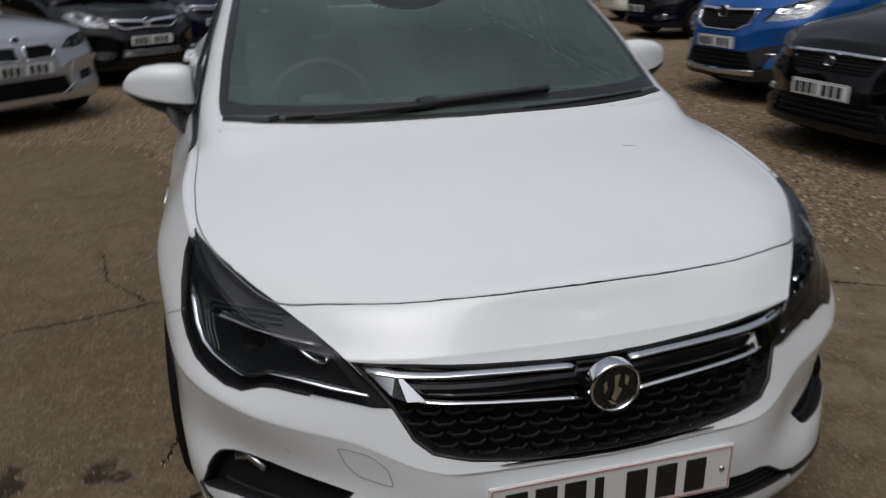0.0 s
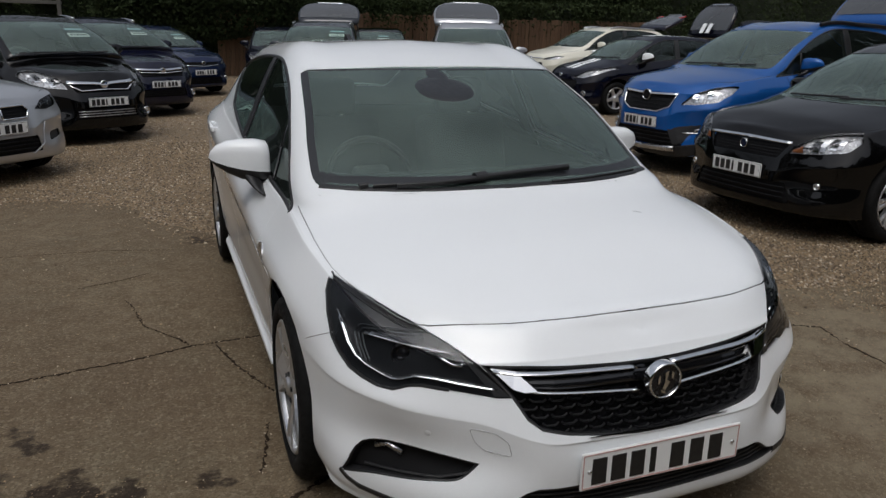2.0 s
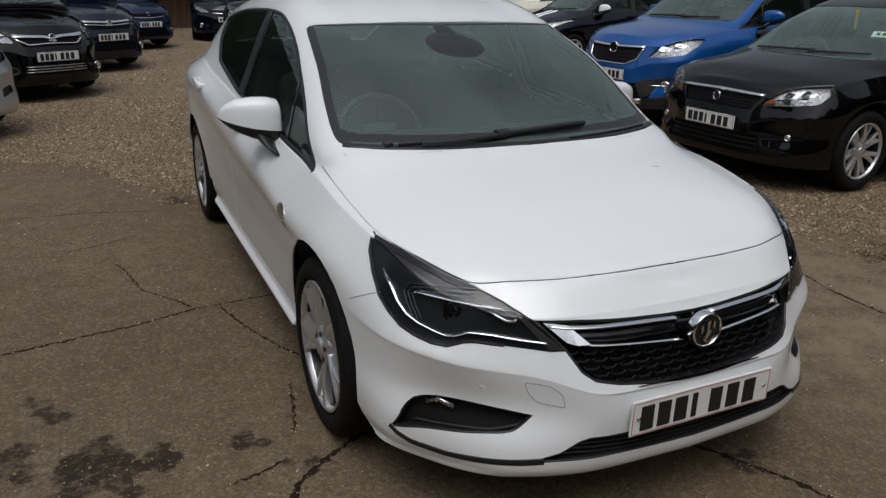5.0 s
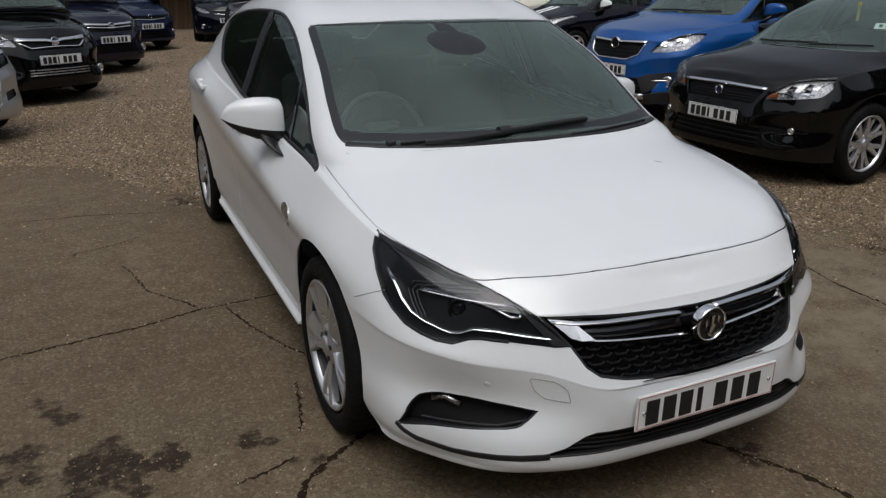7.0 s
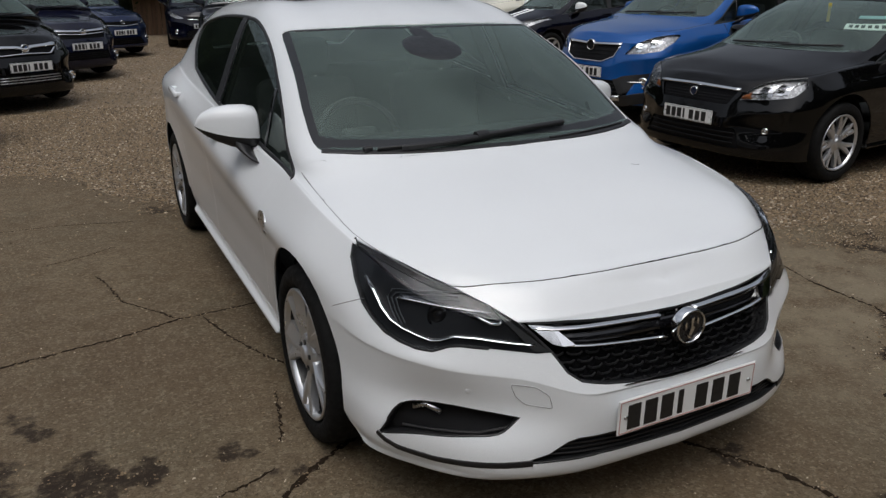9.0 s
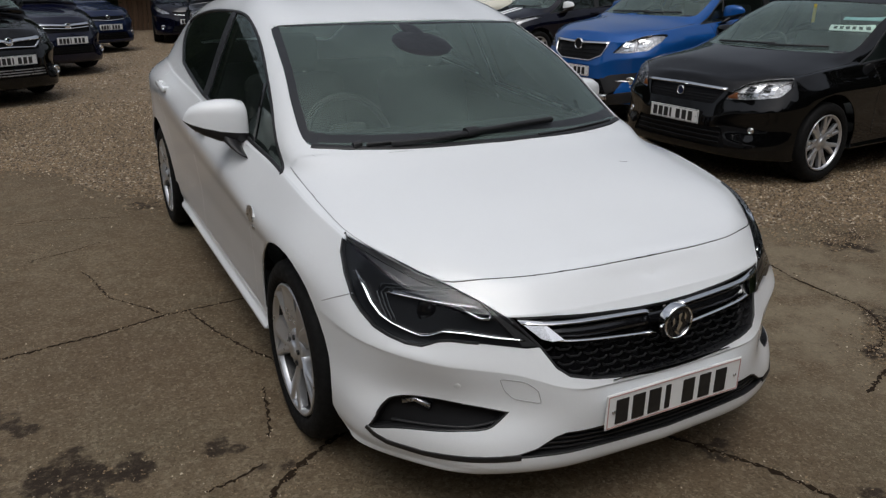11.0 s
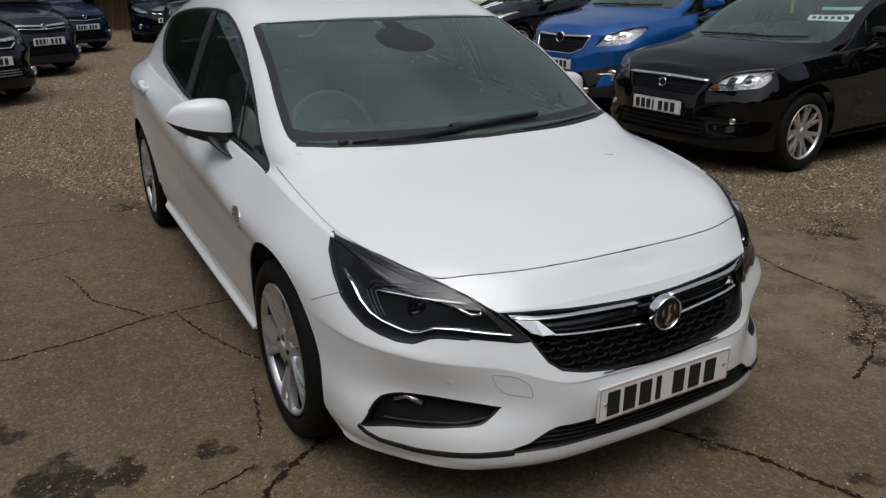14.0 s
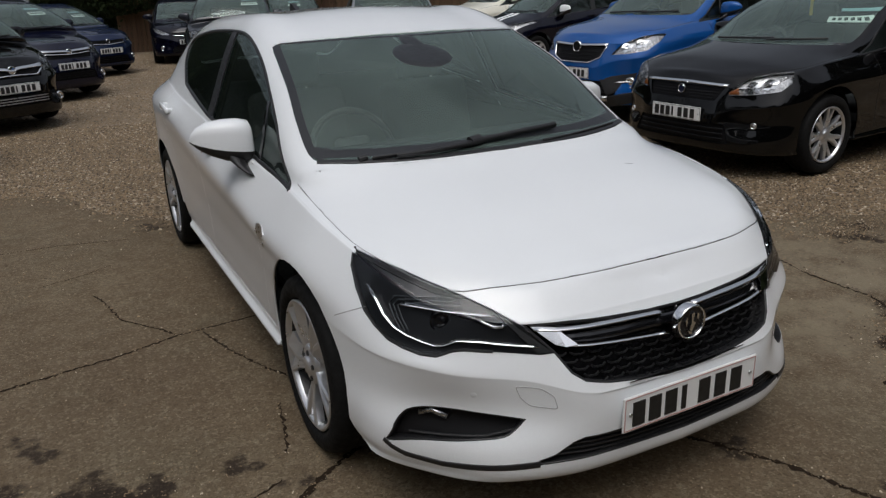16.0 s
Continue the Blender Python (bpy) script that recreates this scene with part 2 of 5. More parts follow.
CANT = [(0, .10, .70), (.28, .15, .735), (.45, .22, .745), (.55, .35, .785), (.60, .52, .825), (.60, .88, .895), (.71, 1.12, .95), (.665, 1.6, 1.21),
        (.60, 2.3, 1.398), (.585, 3.1, 1.375), (.59, 3.56, 1.31), (.60, 3.95, 1.17), (.48, 4.17, 1.08), (0, 4.25, 1.07)]
CROWN = [(0, .115, .71), (.16, .16, .76), (.26, .24, .775), (.32, .36, .805), (.34, .54, .856), (.36, .88, .926), (.38, 1.0, .965), (.37, 1.55, 1.27),
         (.36, 2.3, 1.434), (.35, 3.1, 1.415), (.36, 3.56, 1.37), (.38, 3.98, 1.21), (.30, 4.19, 1.10), (0, 4.25, 1.08)]
SPINE = [(0, .12, .715), (0, .165, .765), (0, .245, .785), (0, .37, .818), (0, .55, .862), (0, .85, .93), (0, .97, .965), (0, 1.5, 1.27),
         (0, 2.3, 1.450), (0, 3.1, 1.432), (0, 3.56, 1.388), (0, 3.99, 1.23), (0, 4.2, 1.11), (0, 4.25, 1.09)]


# fold of the front bumper under the lamps
FOLD = [(0, -.012, .478), (.30, .002, .484), (.50, .102, .527), (.697, .233, .545), (.830, .445, .570)]


class Hull:
    """The closed skin of a car. ymap and zmap: (ours, theirs) pairs that stretch it to another model."""

    def __init__(self, fine=10, across=6, width=1.0, ymap=None, zmap=None):
        cage = np.array([HEM, LIP, WAIST, CREASE, BELT, CANT, CROWN, SPINE])
        floor_line = cage[0] * (0, 1, 1)
        # close companions of the crease and belt lines keep those edges crisp
        lo = cage[2] * .40 + cage[3] * .60
        lo[:5] = FOLD
        below = cage[2] * .72 + cage[3] * .28
        below[:5] = lo[:5] * .80 + cage[2][:5] * .20
        below[1:4, 1] -= .003
        # shelf under the fog lamps stands proud of the bays
        shelf = (-cage[0] + 9 * cage[1] + 9 * cage[2] - lo) / 16
        shelf[2:4, 1] -= .015
        shelf[3:5, 0] += .009
        under, over = cage[3] * .14 + cage[4] * .86, cage[4] * .86 + cage[5] * .14
        under[:, 0] += .004 * (under[:, 0] > .6)
        cage = np.concatenate([floor_line[None], cage[:2], shelf[None], cage[2:3], below[None], lo[None], cage[3:4], under[None], cage[4:5], over[None], cage[5:]])
        if ymap:
            a, b = zip(*ymap)
            cage[..., 1] = pchip(a, b, cage[..., 1].ravel()).reshape(cage.shape[:2])
        if zmap:
            a, b = zip(*zmap)
            cage[..., 2] = pchip(a, b, cage[..., 2].ravel()).reshape(cage.shape[:2])
        cage[..., 0] *= width
        steps = np.linspace(0, RIBS - 1, (RIBS - 1) * fine + 1)
        lines = np.stack([pchip(np.arange(RIBS), row, steps) for row in cage])
        grid = catmull(lines, across)
        grid[..., 0] = np.maximum(grid[..., 0], 0)
        grid[0, :, 0] = grid[-1, :, 0] = grid[:, 0, 0] = grid[:, -1, 0] = 0
        nv, ns = grid.shape[:2]
        bm = bmesh.new()
        for side in (1, -1):
            vs = [[bm.verts.new((side * p[0], p[1], p[2])) for p in row] for row in grid]
            for i in range(nv - 1):
                for j in range(ns - 1):
                    q = (vs[i][j], vs[i][j + 1], vs[i + 1][j + 1], vs[i + 1][j])
                    bm.faces.new(q if side > 0 else q[::-1])
        bmesh.ops.remove_doubles(bm, verts=bm.verts, dist=0.0004)
        bmesh.ops.recalc_face_normals(bm, faces=bm.faces)
        if bm.calc_volume(signed=True) < 0:
            bmesh.ops.reverse_faces(bm, faces=bm.faces)
        bm.normal_update()
        self.bm = bm
        bm.verts.ensure_lookup_table(), bm.faces.ensure_lookup_table()
        self.tree = BVHTree.FromBMesh(bm)
        self.facets = [[(v.co.copy(), v.normal.copy()) for v in f.verts] for f in bm.faces]

    def normal(self, co):
        loc, _, i, _ = self.tree.find_nearest(co)
        ring = self.facets[i]
        w = poly_3d_calc([c for c, _ in ring], loc)
        n = sum((nn * k for (_, nn), k in zip(ring, w)), Vector())
        return n.normalized() if n.length > 1e-6 else Vector((0, 0, 1))

    def on(self, view, a, b):
        """The point of the skin at (a, b) of a view: front (x, z), right or left side (y, z), top (x, y), rear (x, z)."""
        eye, way = {"front": ((a, -3, b), (0, 1, 0)), "right": ((-3, a, b), (1, 0, 0)), "left": ((3, a, b), (-1, 0, 0)),
                    "top": ((a, b, 4), (0, 0, -1)), "rear": ((a, 8, b), (0, -1, 0))}[view]
        loc = self.tree.ray_cast(Vector(eye), Vector(way))[0]
        if loc is None:
            loc = self.tree.find_nearest(Vector(eye) + Vector(way) * 3)[0]
        return loc

    def cut(self, view, poly, near=-9.0, far=9.0):
        """Cuts the outline poly, in the coordinates of a view, out of the skin. Returns its faces as (verts, faces)."""
        ax = {"front": (0, 2, 1), "rear": (0, 2, 1), "right": (1, 2, 0), "left": (1, 2, 0), "top": (0, 1, 2)}[view]
        sign = {"front": -1, "rear": 1, "right": -1, "left": 1, "top": 1}[view]
        us, ws = [p[0] for p in poly], [p[1] for p in poly]
        lo_u, hi_u, lo_w, hi_w = min(us) - .02, max(us) + .02, min(ws) - .02, max(ws) + .02
        bm = self.bm
        picked = []
        for f in bm.faces:
            if f.normal[ax[2]] * sign < 0.03:
                continue
            cs = [v.co for v in f.verts]
            if (max(c[ax[0]] for c in cs) < lo_u or min(c[ax[0]] for c in cs) > hi_u or max(c[ax[1]] for c in cs) < lo_w
                    or min(c[ax[1]] for c in cs) > hi_w or not near < cs[0][ax[2]] < far):
                continue
            picked.append(f)
        n = len(poly)
        for k in range(n):
            (u0, w0), (u1, w1) = poly[k], poly[(k + 1) % n]
            p, no = Vector(), Vector()
            p[ax[0]], p[ax[1]] = u0, w0
            no[ax[0]], no[ax[1]] = w1 - w0, u0 - u1
            if no.length < 1e-7:
                continue
            # only faces that the edge itself crosses
            m0, m1 = min(u0, u1) - .004, max(u0, u1) + .004
            l0, l1 = min(w0, w1) - .004, max(w0, w1) + .004
            near_f, rest = [], []
            for f in picked:
                cs = [v.co for v in f.verts]
                hit = not (max(c[ax[0]] for c in cs) < m0 or min(c[ax[0]] for c in cs) > m1 or max(c[ax[1]] for c in cs) < l0 or min(c[ax[1]] for c in cs) > l1)
                (near_f if hit else rest).append(f)
            geom = list({e for f in near_f for e in f.edges} | {v for f in near_f for v in f.verts}) + near_f
            got = bmesh.ops.bisect_plane(bm, geom=geom, dist=1e-5, plane_co=p, plane_no=no)
            picked = rest + [g for g in got["geom"] if isinstance(g, bmesh.types.BMFace)]
        picked = [f for f in dict.fromkeys(picked) if f.is_valid]
        inside = []
        for f in picked:
            c = f.calc_center_median()
            u, w, odd = c[ax[0]], c[ax[1]], False
            for k in range(n):
                (u0, w0), (u1, w1) = poly[k], poly[(k + 1) % n]
                if (w0 > w) != (w1 > w) and u < (u1 - u0) * (w - w0) / (w1 - w0) + u0:
                    odd = not odd
            if odd:
                inside.append(f)
        index, verts, faces = {}, [], []
        for f in inside:
            row = []
            for v in f.verts:
                if v not in index:
                    index[v] = len(verts)
                    verts.append(v.co.copy())
                row.append(index[v])
            faces.append(row)
        bmesh.ops.delete(bm, geom=inside, context="FACES")
        return verts, faces

    def rest(self):
        """What is left of the skin."""
        index, verts, faces = {}, [], []
        for f in self.bm.faces:
            row = []
            for v in f.verts:
                if v not in index:
                    index[v] = len(verts)
                    verts.append(v.co.copy())
                row.append(index[v])
            faces.append(row)
        return verts, faces

    def islands(self):
        """The unjoined pieces of what is left of the skin, largest first."""
        verts, faces = self.rest()
        root = list(range(len(verts)))

        def find(i):
            while root[i] != i:
                root[i] = root[root[i]]
                i = root[i]
            return i

        for f in faces:
            for k in f[1:]:
                root[find(k)] = find(f[0])
        groups = {}
        for f in faces:
            groups.setdefault(find(f[0]), []).append(f)
        out = []
        for fs in sorted(groups.values(), key=len, reverse=True):
            used = sorted({i for f in fs for i in f})
            at = {i: n for n, i in enumerate(used)}
            out.append(([verts[i] for i in used], [[at[i] for i in f] for f in fs]))
        return out

    def skin(self, name, piece, mat, parent, lift=0.0, thick=0.0, label="", shrink=0.0):
        """A panel of the hull, raised by lift, with its thickness inwards and the hull's own shading; shrink: the gap round it."""
        verts, faces = piece
        if not faces:
            return None
        nor = [self.normal(v) for v in verts]
        if shrink:
            seen = {(a, b) for f in faces for a, b in zip(f, list(f[1:]) + [f[0]])}
            move = {}
            for a, b in seen:
                if (b, a) not in seen:
                    side = (verts[b] - verts[a]).cross(nor[a])
                    if side.length > 1e-9:
                        for k in (a, b):
                            move[k] = move.get(k, Vector()) + side.normalized()
            verts = [v - move[i].normalized() * shrink if i in move and move[i].length > 1e-6 else v for i, v in enumerate(verts)]
        out_v = [v + n * lift for v, n in zip(verts, nor)]
        all_v, all_f, all_n = list(out_v), [tuple(f) for f in faces], list(nor)
        if thick:
            k = len(all_v)
            all_v += [v - n * thick for v, n in zip(out_v, nor)]
            all_n += [-n for n in nor]
            all_f += [tuple(k + i for i in reversed(f)) for f in faces]
            seen = {(a, b) for f in faces for a, b in zip(f, list(f[1:]) + [f[0]])}
            all_f += [(b, a, k + a, k + b) for a, b in seen if (b, a) not in seen]
        return put_mesh(name, all_v, all_f, mat, parent, all_n, label=label, inner=(len(faces), 2 * len(faces)) if thick else None)

    def strip(self, name, view, path, width, mat, parent, lift=0.004, drop=0.006, step=0.03, label="", taper=None, tilt=0.0):
        """A moulding of given width laid along a path of a view on the skin; lift: its height over it."""
        pts = []
        for (a0, b0), (a1, b1) in zip(path, path[1:]):
            n = max(1, int(math.hypot(a1 - a0, b1 - b0) / step))
            pts += [(a0 + (a1 - a0) * t / n, b0 + (b1 - b0) * t / n) for t in range(n)]
        pts.append(path[-1])
        locs = [self.on(view, *p) for p in pts]
        nors = [self.normal(c) for c in locs]
        verts, faces = [], []
        for i, (c, n) in enumerate(zip(locs, nors)):
            tan = locs[min(i + 1, len(locs) - 1)] - locs[max(i - 1, 0)]
            sidev = tan.cross(n)
            sidev = sidev.normalized() if sidev.length > 1e-9 else Vector((0, 0, 1))
            w = width * 0.5 * (1 if taper is None else taper[0] + (taper[1] - taper[0]) * i / (len(locs) - 1))
            low = -tilt * w * (1 if sidev.z > 0 else -1)
            verts += [c + sidev * w - n * drop] + [c + sidev * w * u + n * (lift + low * u - min(abs(lift) + .002, w) * d)
                                                   for u, d in ((1, .75), (.85, .30), (.5, .06), (0, 0), (-.5, .06), (-.85, .30), (-1, .75))] + [c - sidev * w - n * drop]
        for i in range(len(locs) - 1):
            for j in range(9):
                k = (j + 1) % 9
                faces.append((i * 9 + j, i * 9 + k, i * 9 + 9 + k, i * 9 + 9 + j))
        faces += [tuple(range(9))[::-1], tuple(range(len(verts) - 9, len(verts)))]
        return put_mesh(name, verts, faces, mat, parent, label=label, smooth=mat in (CHROME, SATIN))


def patch_on(H, name, view, poly, mat, parent, lift=.004, drop=.01, label="", tilt=0.0):
    """A small plate that lies on the skin over a convex outline of a view."""
    locs = [H.on(view, *p) for p in poly]
    nors = [H.normal(c) for c in locs]
    k = len(locs)
    top_z = max(c.z for c in locs)
    verts = [c + n * (lift + tilt * (top_z - c.z)) for c, n in zip(locs, nors)] + [c - n * drop for c, n in zip(locs, nors)]
    faces = [tuple(range(k)), tuple(range(2 * k - 1, k - 1, -1))] + [(i, k + i, k + (i + 1) % k, (i + 1) % k) for i in range(k)]
    bm = bmesh.new()
    vs = [bm.verts.new(v) for v in verts]
    for f in faces:
        bm.faces.new([vs[i] for i in f])
    bmesh.ops.triangulate(bm, faces=[f for f in bm.faces if len(f.verts) > 4])
    bmesh.ops.recalc_face_normals(bm, faces=bm.faces)
    me = bpy.data.meshes.new(name)
    bm.to_mesh(me)
    bm.free()
    me.materials.append(mat)
    ob = new(name, me)
    ob.parent = parent
    if label:
        ob["label"] = label
    return ob


def dome_on(H, name, cx, cz, rx, rz, mat, parent, lift=-.002, label=""):
    """An oval plate that follows the skin of the front."""
    n = 28
    verts = [H.on("front", cx, cz) + H.normal(H.on("front", cx, cz)) * lift]
    for k in (.3, .6, .85, 1.0):
        for a in np.linspace(0, 2 * math.pi, n + 1)[:-1]:
            p = H.on("front", cx + rx * k * math.cos(a), cz + rz * k * math.sin(a))
            verts.append(p + H.normal(p) * (lift - .004 * (k == 1)))
    faces = [(0, 1 + i, 1 + (i + 1) % n) for i in range(n)]
    faces += [(1 + r * n + i, 1 + r * n + n + i, 1 + r * n + n + (i + 1) % n, 1 + r * n + (i + 1) % n) for r in range(3) for i in range(n)]
    return put_mesh(name, verts, faces, mat, parent, label=label)


def mirrored(poly):
    return [(-a, b) for a, b in reversed(poly)]


def rounded(poly, r=0.02, n=3):
    """Rounds the corners of an outline."""
    out, k = [], len(poly)
    for i in range(k):
        p, q, s = (Vector(poly[j % k]) for j in (i - 1, i, i + 1))
        d0, d1 = min(r, (p - q).length * .45), min(r, (s - q).length * .45)
        a, b = q + (p - q).normalized() * d0, q + (s - q).normalized() * d1
        for t in np.linspace(0, 1, n + 1):
            c = a * (1 - t) ** 2 + q * 2 * t * (1 - t) + b * t * t
            out.append((c.x, c.y))
    return out


def flow(pts, n=4):
    """A smooth open line through points of a view."""
    return [(float(a), float(b)) for a, b in catmull(np.array(pts, float), n)]


def disc(cx, cy, r, n=28):
    return [(cx + r * math.cos(2 * math.pi * i / n), cy + r * math.sin(2 * math.pi * i / n)) for i in range(n)]


# ---- wheels, plates and other parts that all cars have ----
DISC = plain("brake_disc", (.035, .033, .031), .5, .5)


def wheel(parent, at, outer, radius=0.316, tyre_w=0.215, rim_r=0.222, spokes=5, style="twin", mat=None, turn=0.0, nuts=False):
    """A wheel on a car; outer: +1 where it faces +x. Its own mesh is the brake and hub behind the spokes."""
    mat = mat or ALLOY
    h = tyre_w / 2
    m = Matrix.Translation(at) @ Matrix.Rotation(0 if outer > 0 else math.pi, 4, "Z") @ Matrix.Rotation(turn, 4, "X")
    v, f = lathe([(0.001, -.03), (.14, -.03), (.145, -.02), (.14, -.012), (.075, -.01), (.07, .02), (.001, .02)], 28)
    w = put_mesh("wheel", v, f, DISC, parent, m=m, smooth=False)
    R = radius
    prof = [(rim_r + .006, h * .80), (rim_r + .014, h * .95), (R * .82, h * 1.03), (R * .93, h * .98), (R * .975, h * .86), (R * .995, h * .62), (R, h * .3),
            (R, h * .27), (R - .008, h * .26), (R - .008, h * .2), (R, h * .19), (R, -h * .19), (R - .008, -h * .2), (R - .008, -h * .26), (R, -h * .27),
            (R * .995, -h * .62), (R * .93, -h * .98), (R * .82, -h * 1.03), (rim_r + .012, -h * .96), (rim_r + .002, -h * .8)]
    v, f = lathe(prof, 56)
    put_mesh("tyre", v, f, RUBBER, w, smooth=True)
    v, f = lathe([(rim_r, h * .80), (rim_r + .004, h * .93), (rim_r - .003, h * .97), (rim_r - .010, h * .92), (rim_r - .016, h * .78)], 56)
    put_mesh("rim", v, f, mat, w)
    # barrel in near-black: the shade inside the rim is in its colour
    v, f = lathe([(rim_r - .016, h * .78), (rim_r - .026, h * .3), (rim_r - .03, 0), (rim_r - .03, -h * .8), (rim_r - .004, -h * .84)], 56)
    put_mesh("rim_barrel", v, f, LAMP_DARK, w)
    bm = bmesh.new()
    face, reach = (h * .90, .004) if style == "blade" else (h * .74, .012)
    for i in range(spokes):
        a = 2 * math.pi * i / spokes
        rot = Matrix.Rotation(a, 4, "X")
        arms = {"twin": ((-.085, .30), (.085, .30)), "single": ((0, .5),), "vee": ((-.15, .29), (.15, .29)), "blade": ((-.14, .47), (.135, .32))}[style]
        for arm, (lean, fat) in enumerate(arms):
            half = math.pi / spokes
            r0, r1 = .045, rim_r - reach
            w0, w1 = .020 + .012 * fat, (r1 * half) * fat * .62
            a1 = lean * 1.6 * 5 / spokes
            pts = []
            for r, wd, ang, ax in ((r0, w0, lean * .5, face - .012), ((r0 + r1) / 2, (w0 + w1) * .46, a1 * .62, face), (r1, w1, a1, face + .004)):
                c, s = math.cos(ang), math.sin(ang)
                edge_row = ((-wd, -.032), (-wd, -.018), (wd * .35, 0.0), (wd * .75, .001), (wd, -.006), (wd, -.032)) if style == "blade" else (
                    (-wd, -.032), (-wd, -.006), (-wd * .45, 0.0), (wd * .45, 0.0), (wd, -.006), (wd, -.032))
                for du, dx in edge_row:
                    pts.append(rot @ Vector((ax + dx + .0015 * arm + .0005 * i, r * c - du * s, r * s + du * c)))
            vs = [bm.verts.new(p) for p in pts]
            for k in range(2):
                for j in range(6):
                    l = (j + 1) % 6
                    bm.faces.new((vs[k * 6 + j], vs[k * 6 + l], vs[k * 6 + 6 + l], vs[k * 6 + 6 + j]))
            bm.faces.new(vs[:6][::-1]), bm.faces.new(vs[-6:])
    bmesh.ops.recalc_face_normals(bm, faces=bm.faces)
    part("spokes", bm, mat, w)
    v, f = lathe([(.075, face - .04), (.072, face - .012), (.058, face - .004), (.034, face - .003), (.032, face + .004), (.026, face + .008), (.001, face + .009)], 30)
    put_mesh("hub_cap", v, f, mat, w)
    for i in range(5 if nuts else 0):
        a = 2 * math.pi * (i + .5) / 5
        bm = bmesh.new()
        bmesh.ops.create_cone(bm, cap_ends=True, segments=6, radius1=.010, radius2=.009, depth=.014,
                              matrix=Matrix.Translation((face - .005, .048 * math.cos(a), .048 * math.sin(a))) @ Matrix.Rotation(math.pi / 2, 4, "Y"))
        part("wheel_nut", bm, LAMP_DARK, w)
    return w


def number_plate(parent, at, face=0.0, tilt=0.0, frame_mat=None):
    """A reflective plate whose characters are plain bars; face: degrees it turns about z."""
    m = pose(*at, tilt, 0, face)
    p = part("number_plate", box((.52, .006, .111), (0, 0, 0), .004, 2), PLATE_W, parent, "white number plate with dark bars", m)
    xs, k = [-.205, -.145, -.085, -.035, .045, .110, .175], 0
    for x in xs:
        part("plate_bar", box((.044 if abs(x + .035) > .01 else .018, .003, .076), (x, -.004, -.002)), INK, p)
    part("plate_edge", ring_frame(.508, .099, .003, .0015), frame_mat or INK, p, m=pose(0, -.0035, 0))
    for x in (-.235, .235):
        v, f = lathe([(.006, 0), (.006, .003), (.003, .004), (.0005, .004)], 10)
        put_mesh("plate_screw", v, f, SATIN, p, m=pose(x, -.003, 0, 0, 0, -90))
    return p


def ring_frame(w, h, t, d):
    bm = bmesh.new()
    for sx, sz, x, z in ((w, t, 0, h / 2), (w, t, 0, -h / 2), (t, h - t, w / 2, 0), (t, h - t, -w / 2, 0)):
        box((sx, d, sz), (x, 0, z), bm=bm)
    return bm


def door_mirror(parent, at, side, cap, size=1.0):
    """A door mirror: a blunt shell that tapers to its tip, dark below, on a foot; at: its inner end; side: -1 on the car's right."""
    us = (0, .04, .2, .45, .7, .88, .97, 1.0)
    top = (.050, .068, .077, .078, .070, .050, .026, .004)
    seam = (-.052, -.052, -.049, -.041, -.028, -.015, -.006, -.001)
    base = (-.085, -.094, -.098, -.088, -.062, -.034, -.013, -.004)
    deep = (.052, .062, .068, .066, .055, .036, .016, .003)
    m = pose(*at)

    def shape(up):
        bm = bmesh.new()
        rows = []
        for u, t, c, b, d in zip(us, top, seam, base, deep):
            row = []
            for a in np.linspace(0, math.pi, 11):
                # from the back over the front: flat behind, rounded ahead
                c0 = math.cos(a)
                y = math.copysign(abs(c0) ** .75, c0) * d * (.5 if c0 > 0 else 1.0)
                s = max(0, math.sin(a)) ** .5
                z = c + (t - c) * s if up else c + (b - c) * s
                row.append(bm.verts.new((side * u * .235 * size, (y + .035 * u) * size, z * size)))
            rows.append(row)
        for r0, r1 in zip(rows, rows[1:]):
            for k in range(10):
                bm.faces.new((r0[k], r0[k + 1], r1[k + 1], r1[k]))
        bm.faces.new(rows[0])
        bmesh.ops.recalc_face_normals(bm, faces=bm.faces)
        return bm

    body = part("door_mirror", shape(False), TRIM, parent, "black lower mirror shell", m, True)
    part("mirror_cap", shape(True), cap, body, "painted mirror cap", smooth=True)
    part("mirror_glass", box((.19 * size, .008, .10 * size), (side * .10 * size, .034 * size, 0), .003, 2), CHROME, body)
    # foot from the shell's inner end down to the door
    pts = [(.070, .0, -.070), (.064, -.045, -.098), (.052, -.085, -.116), (.034, -.122, -.134)]
    bm = bmesh.new()
    rings = []
    for k, (px, py, pz) in enumerate(pts):
        r = (.050, .044, .038, .032)[k] * size
        rings.append([bm.verts.new((side * px * size + r * .8 * math.cos(a), py * size + r * 1.4 * math.sin(a), pz * size + r * .35 * math.cos(a) * side))
                      for a in np.linspace(0, 2 * math.pi, 13)[:-1]])
    for a, b in zip(rings, rings[1:]):
        for j in range(12):
            bm.faces.new((a[j], a[(j + 1) % 12], b[(j + 1) % 12], b[j]))
    bm.faces.new(rings[0]), bm.faces.new(rings[-1])
    bmesh.ops.recalc_face_normals(bm, faces=bm.faces)
    part("mirror_foot", bm, TRIM, body, smooth=True)
    return body


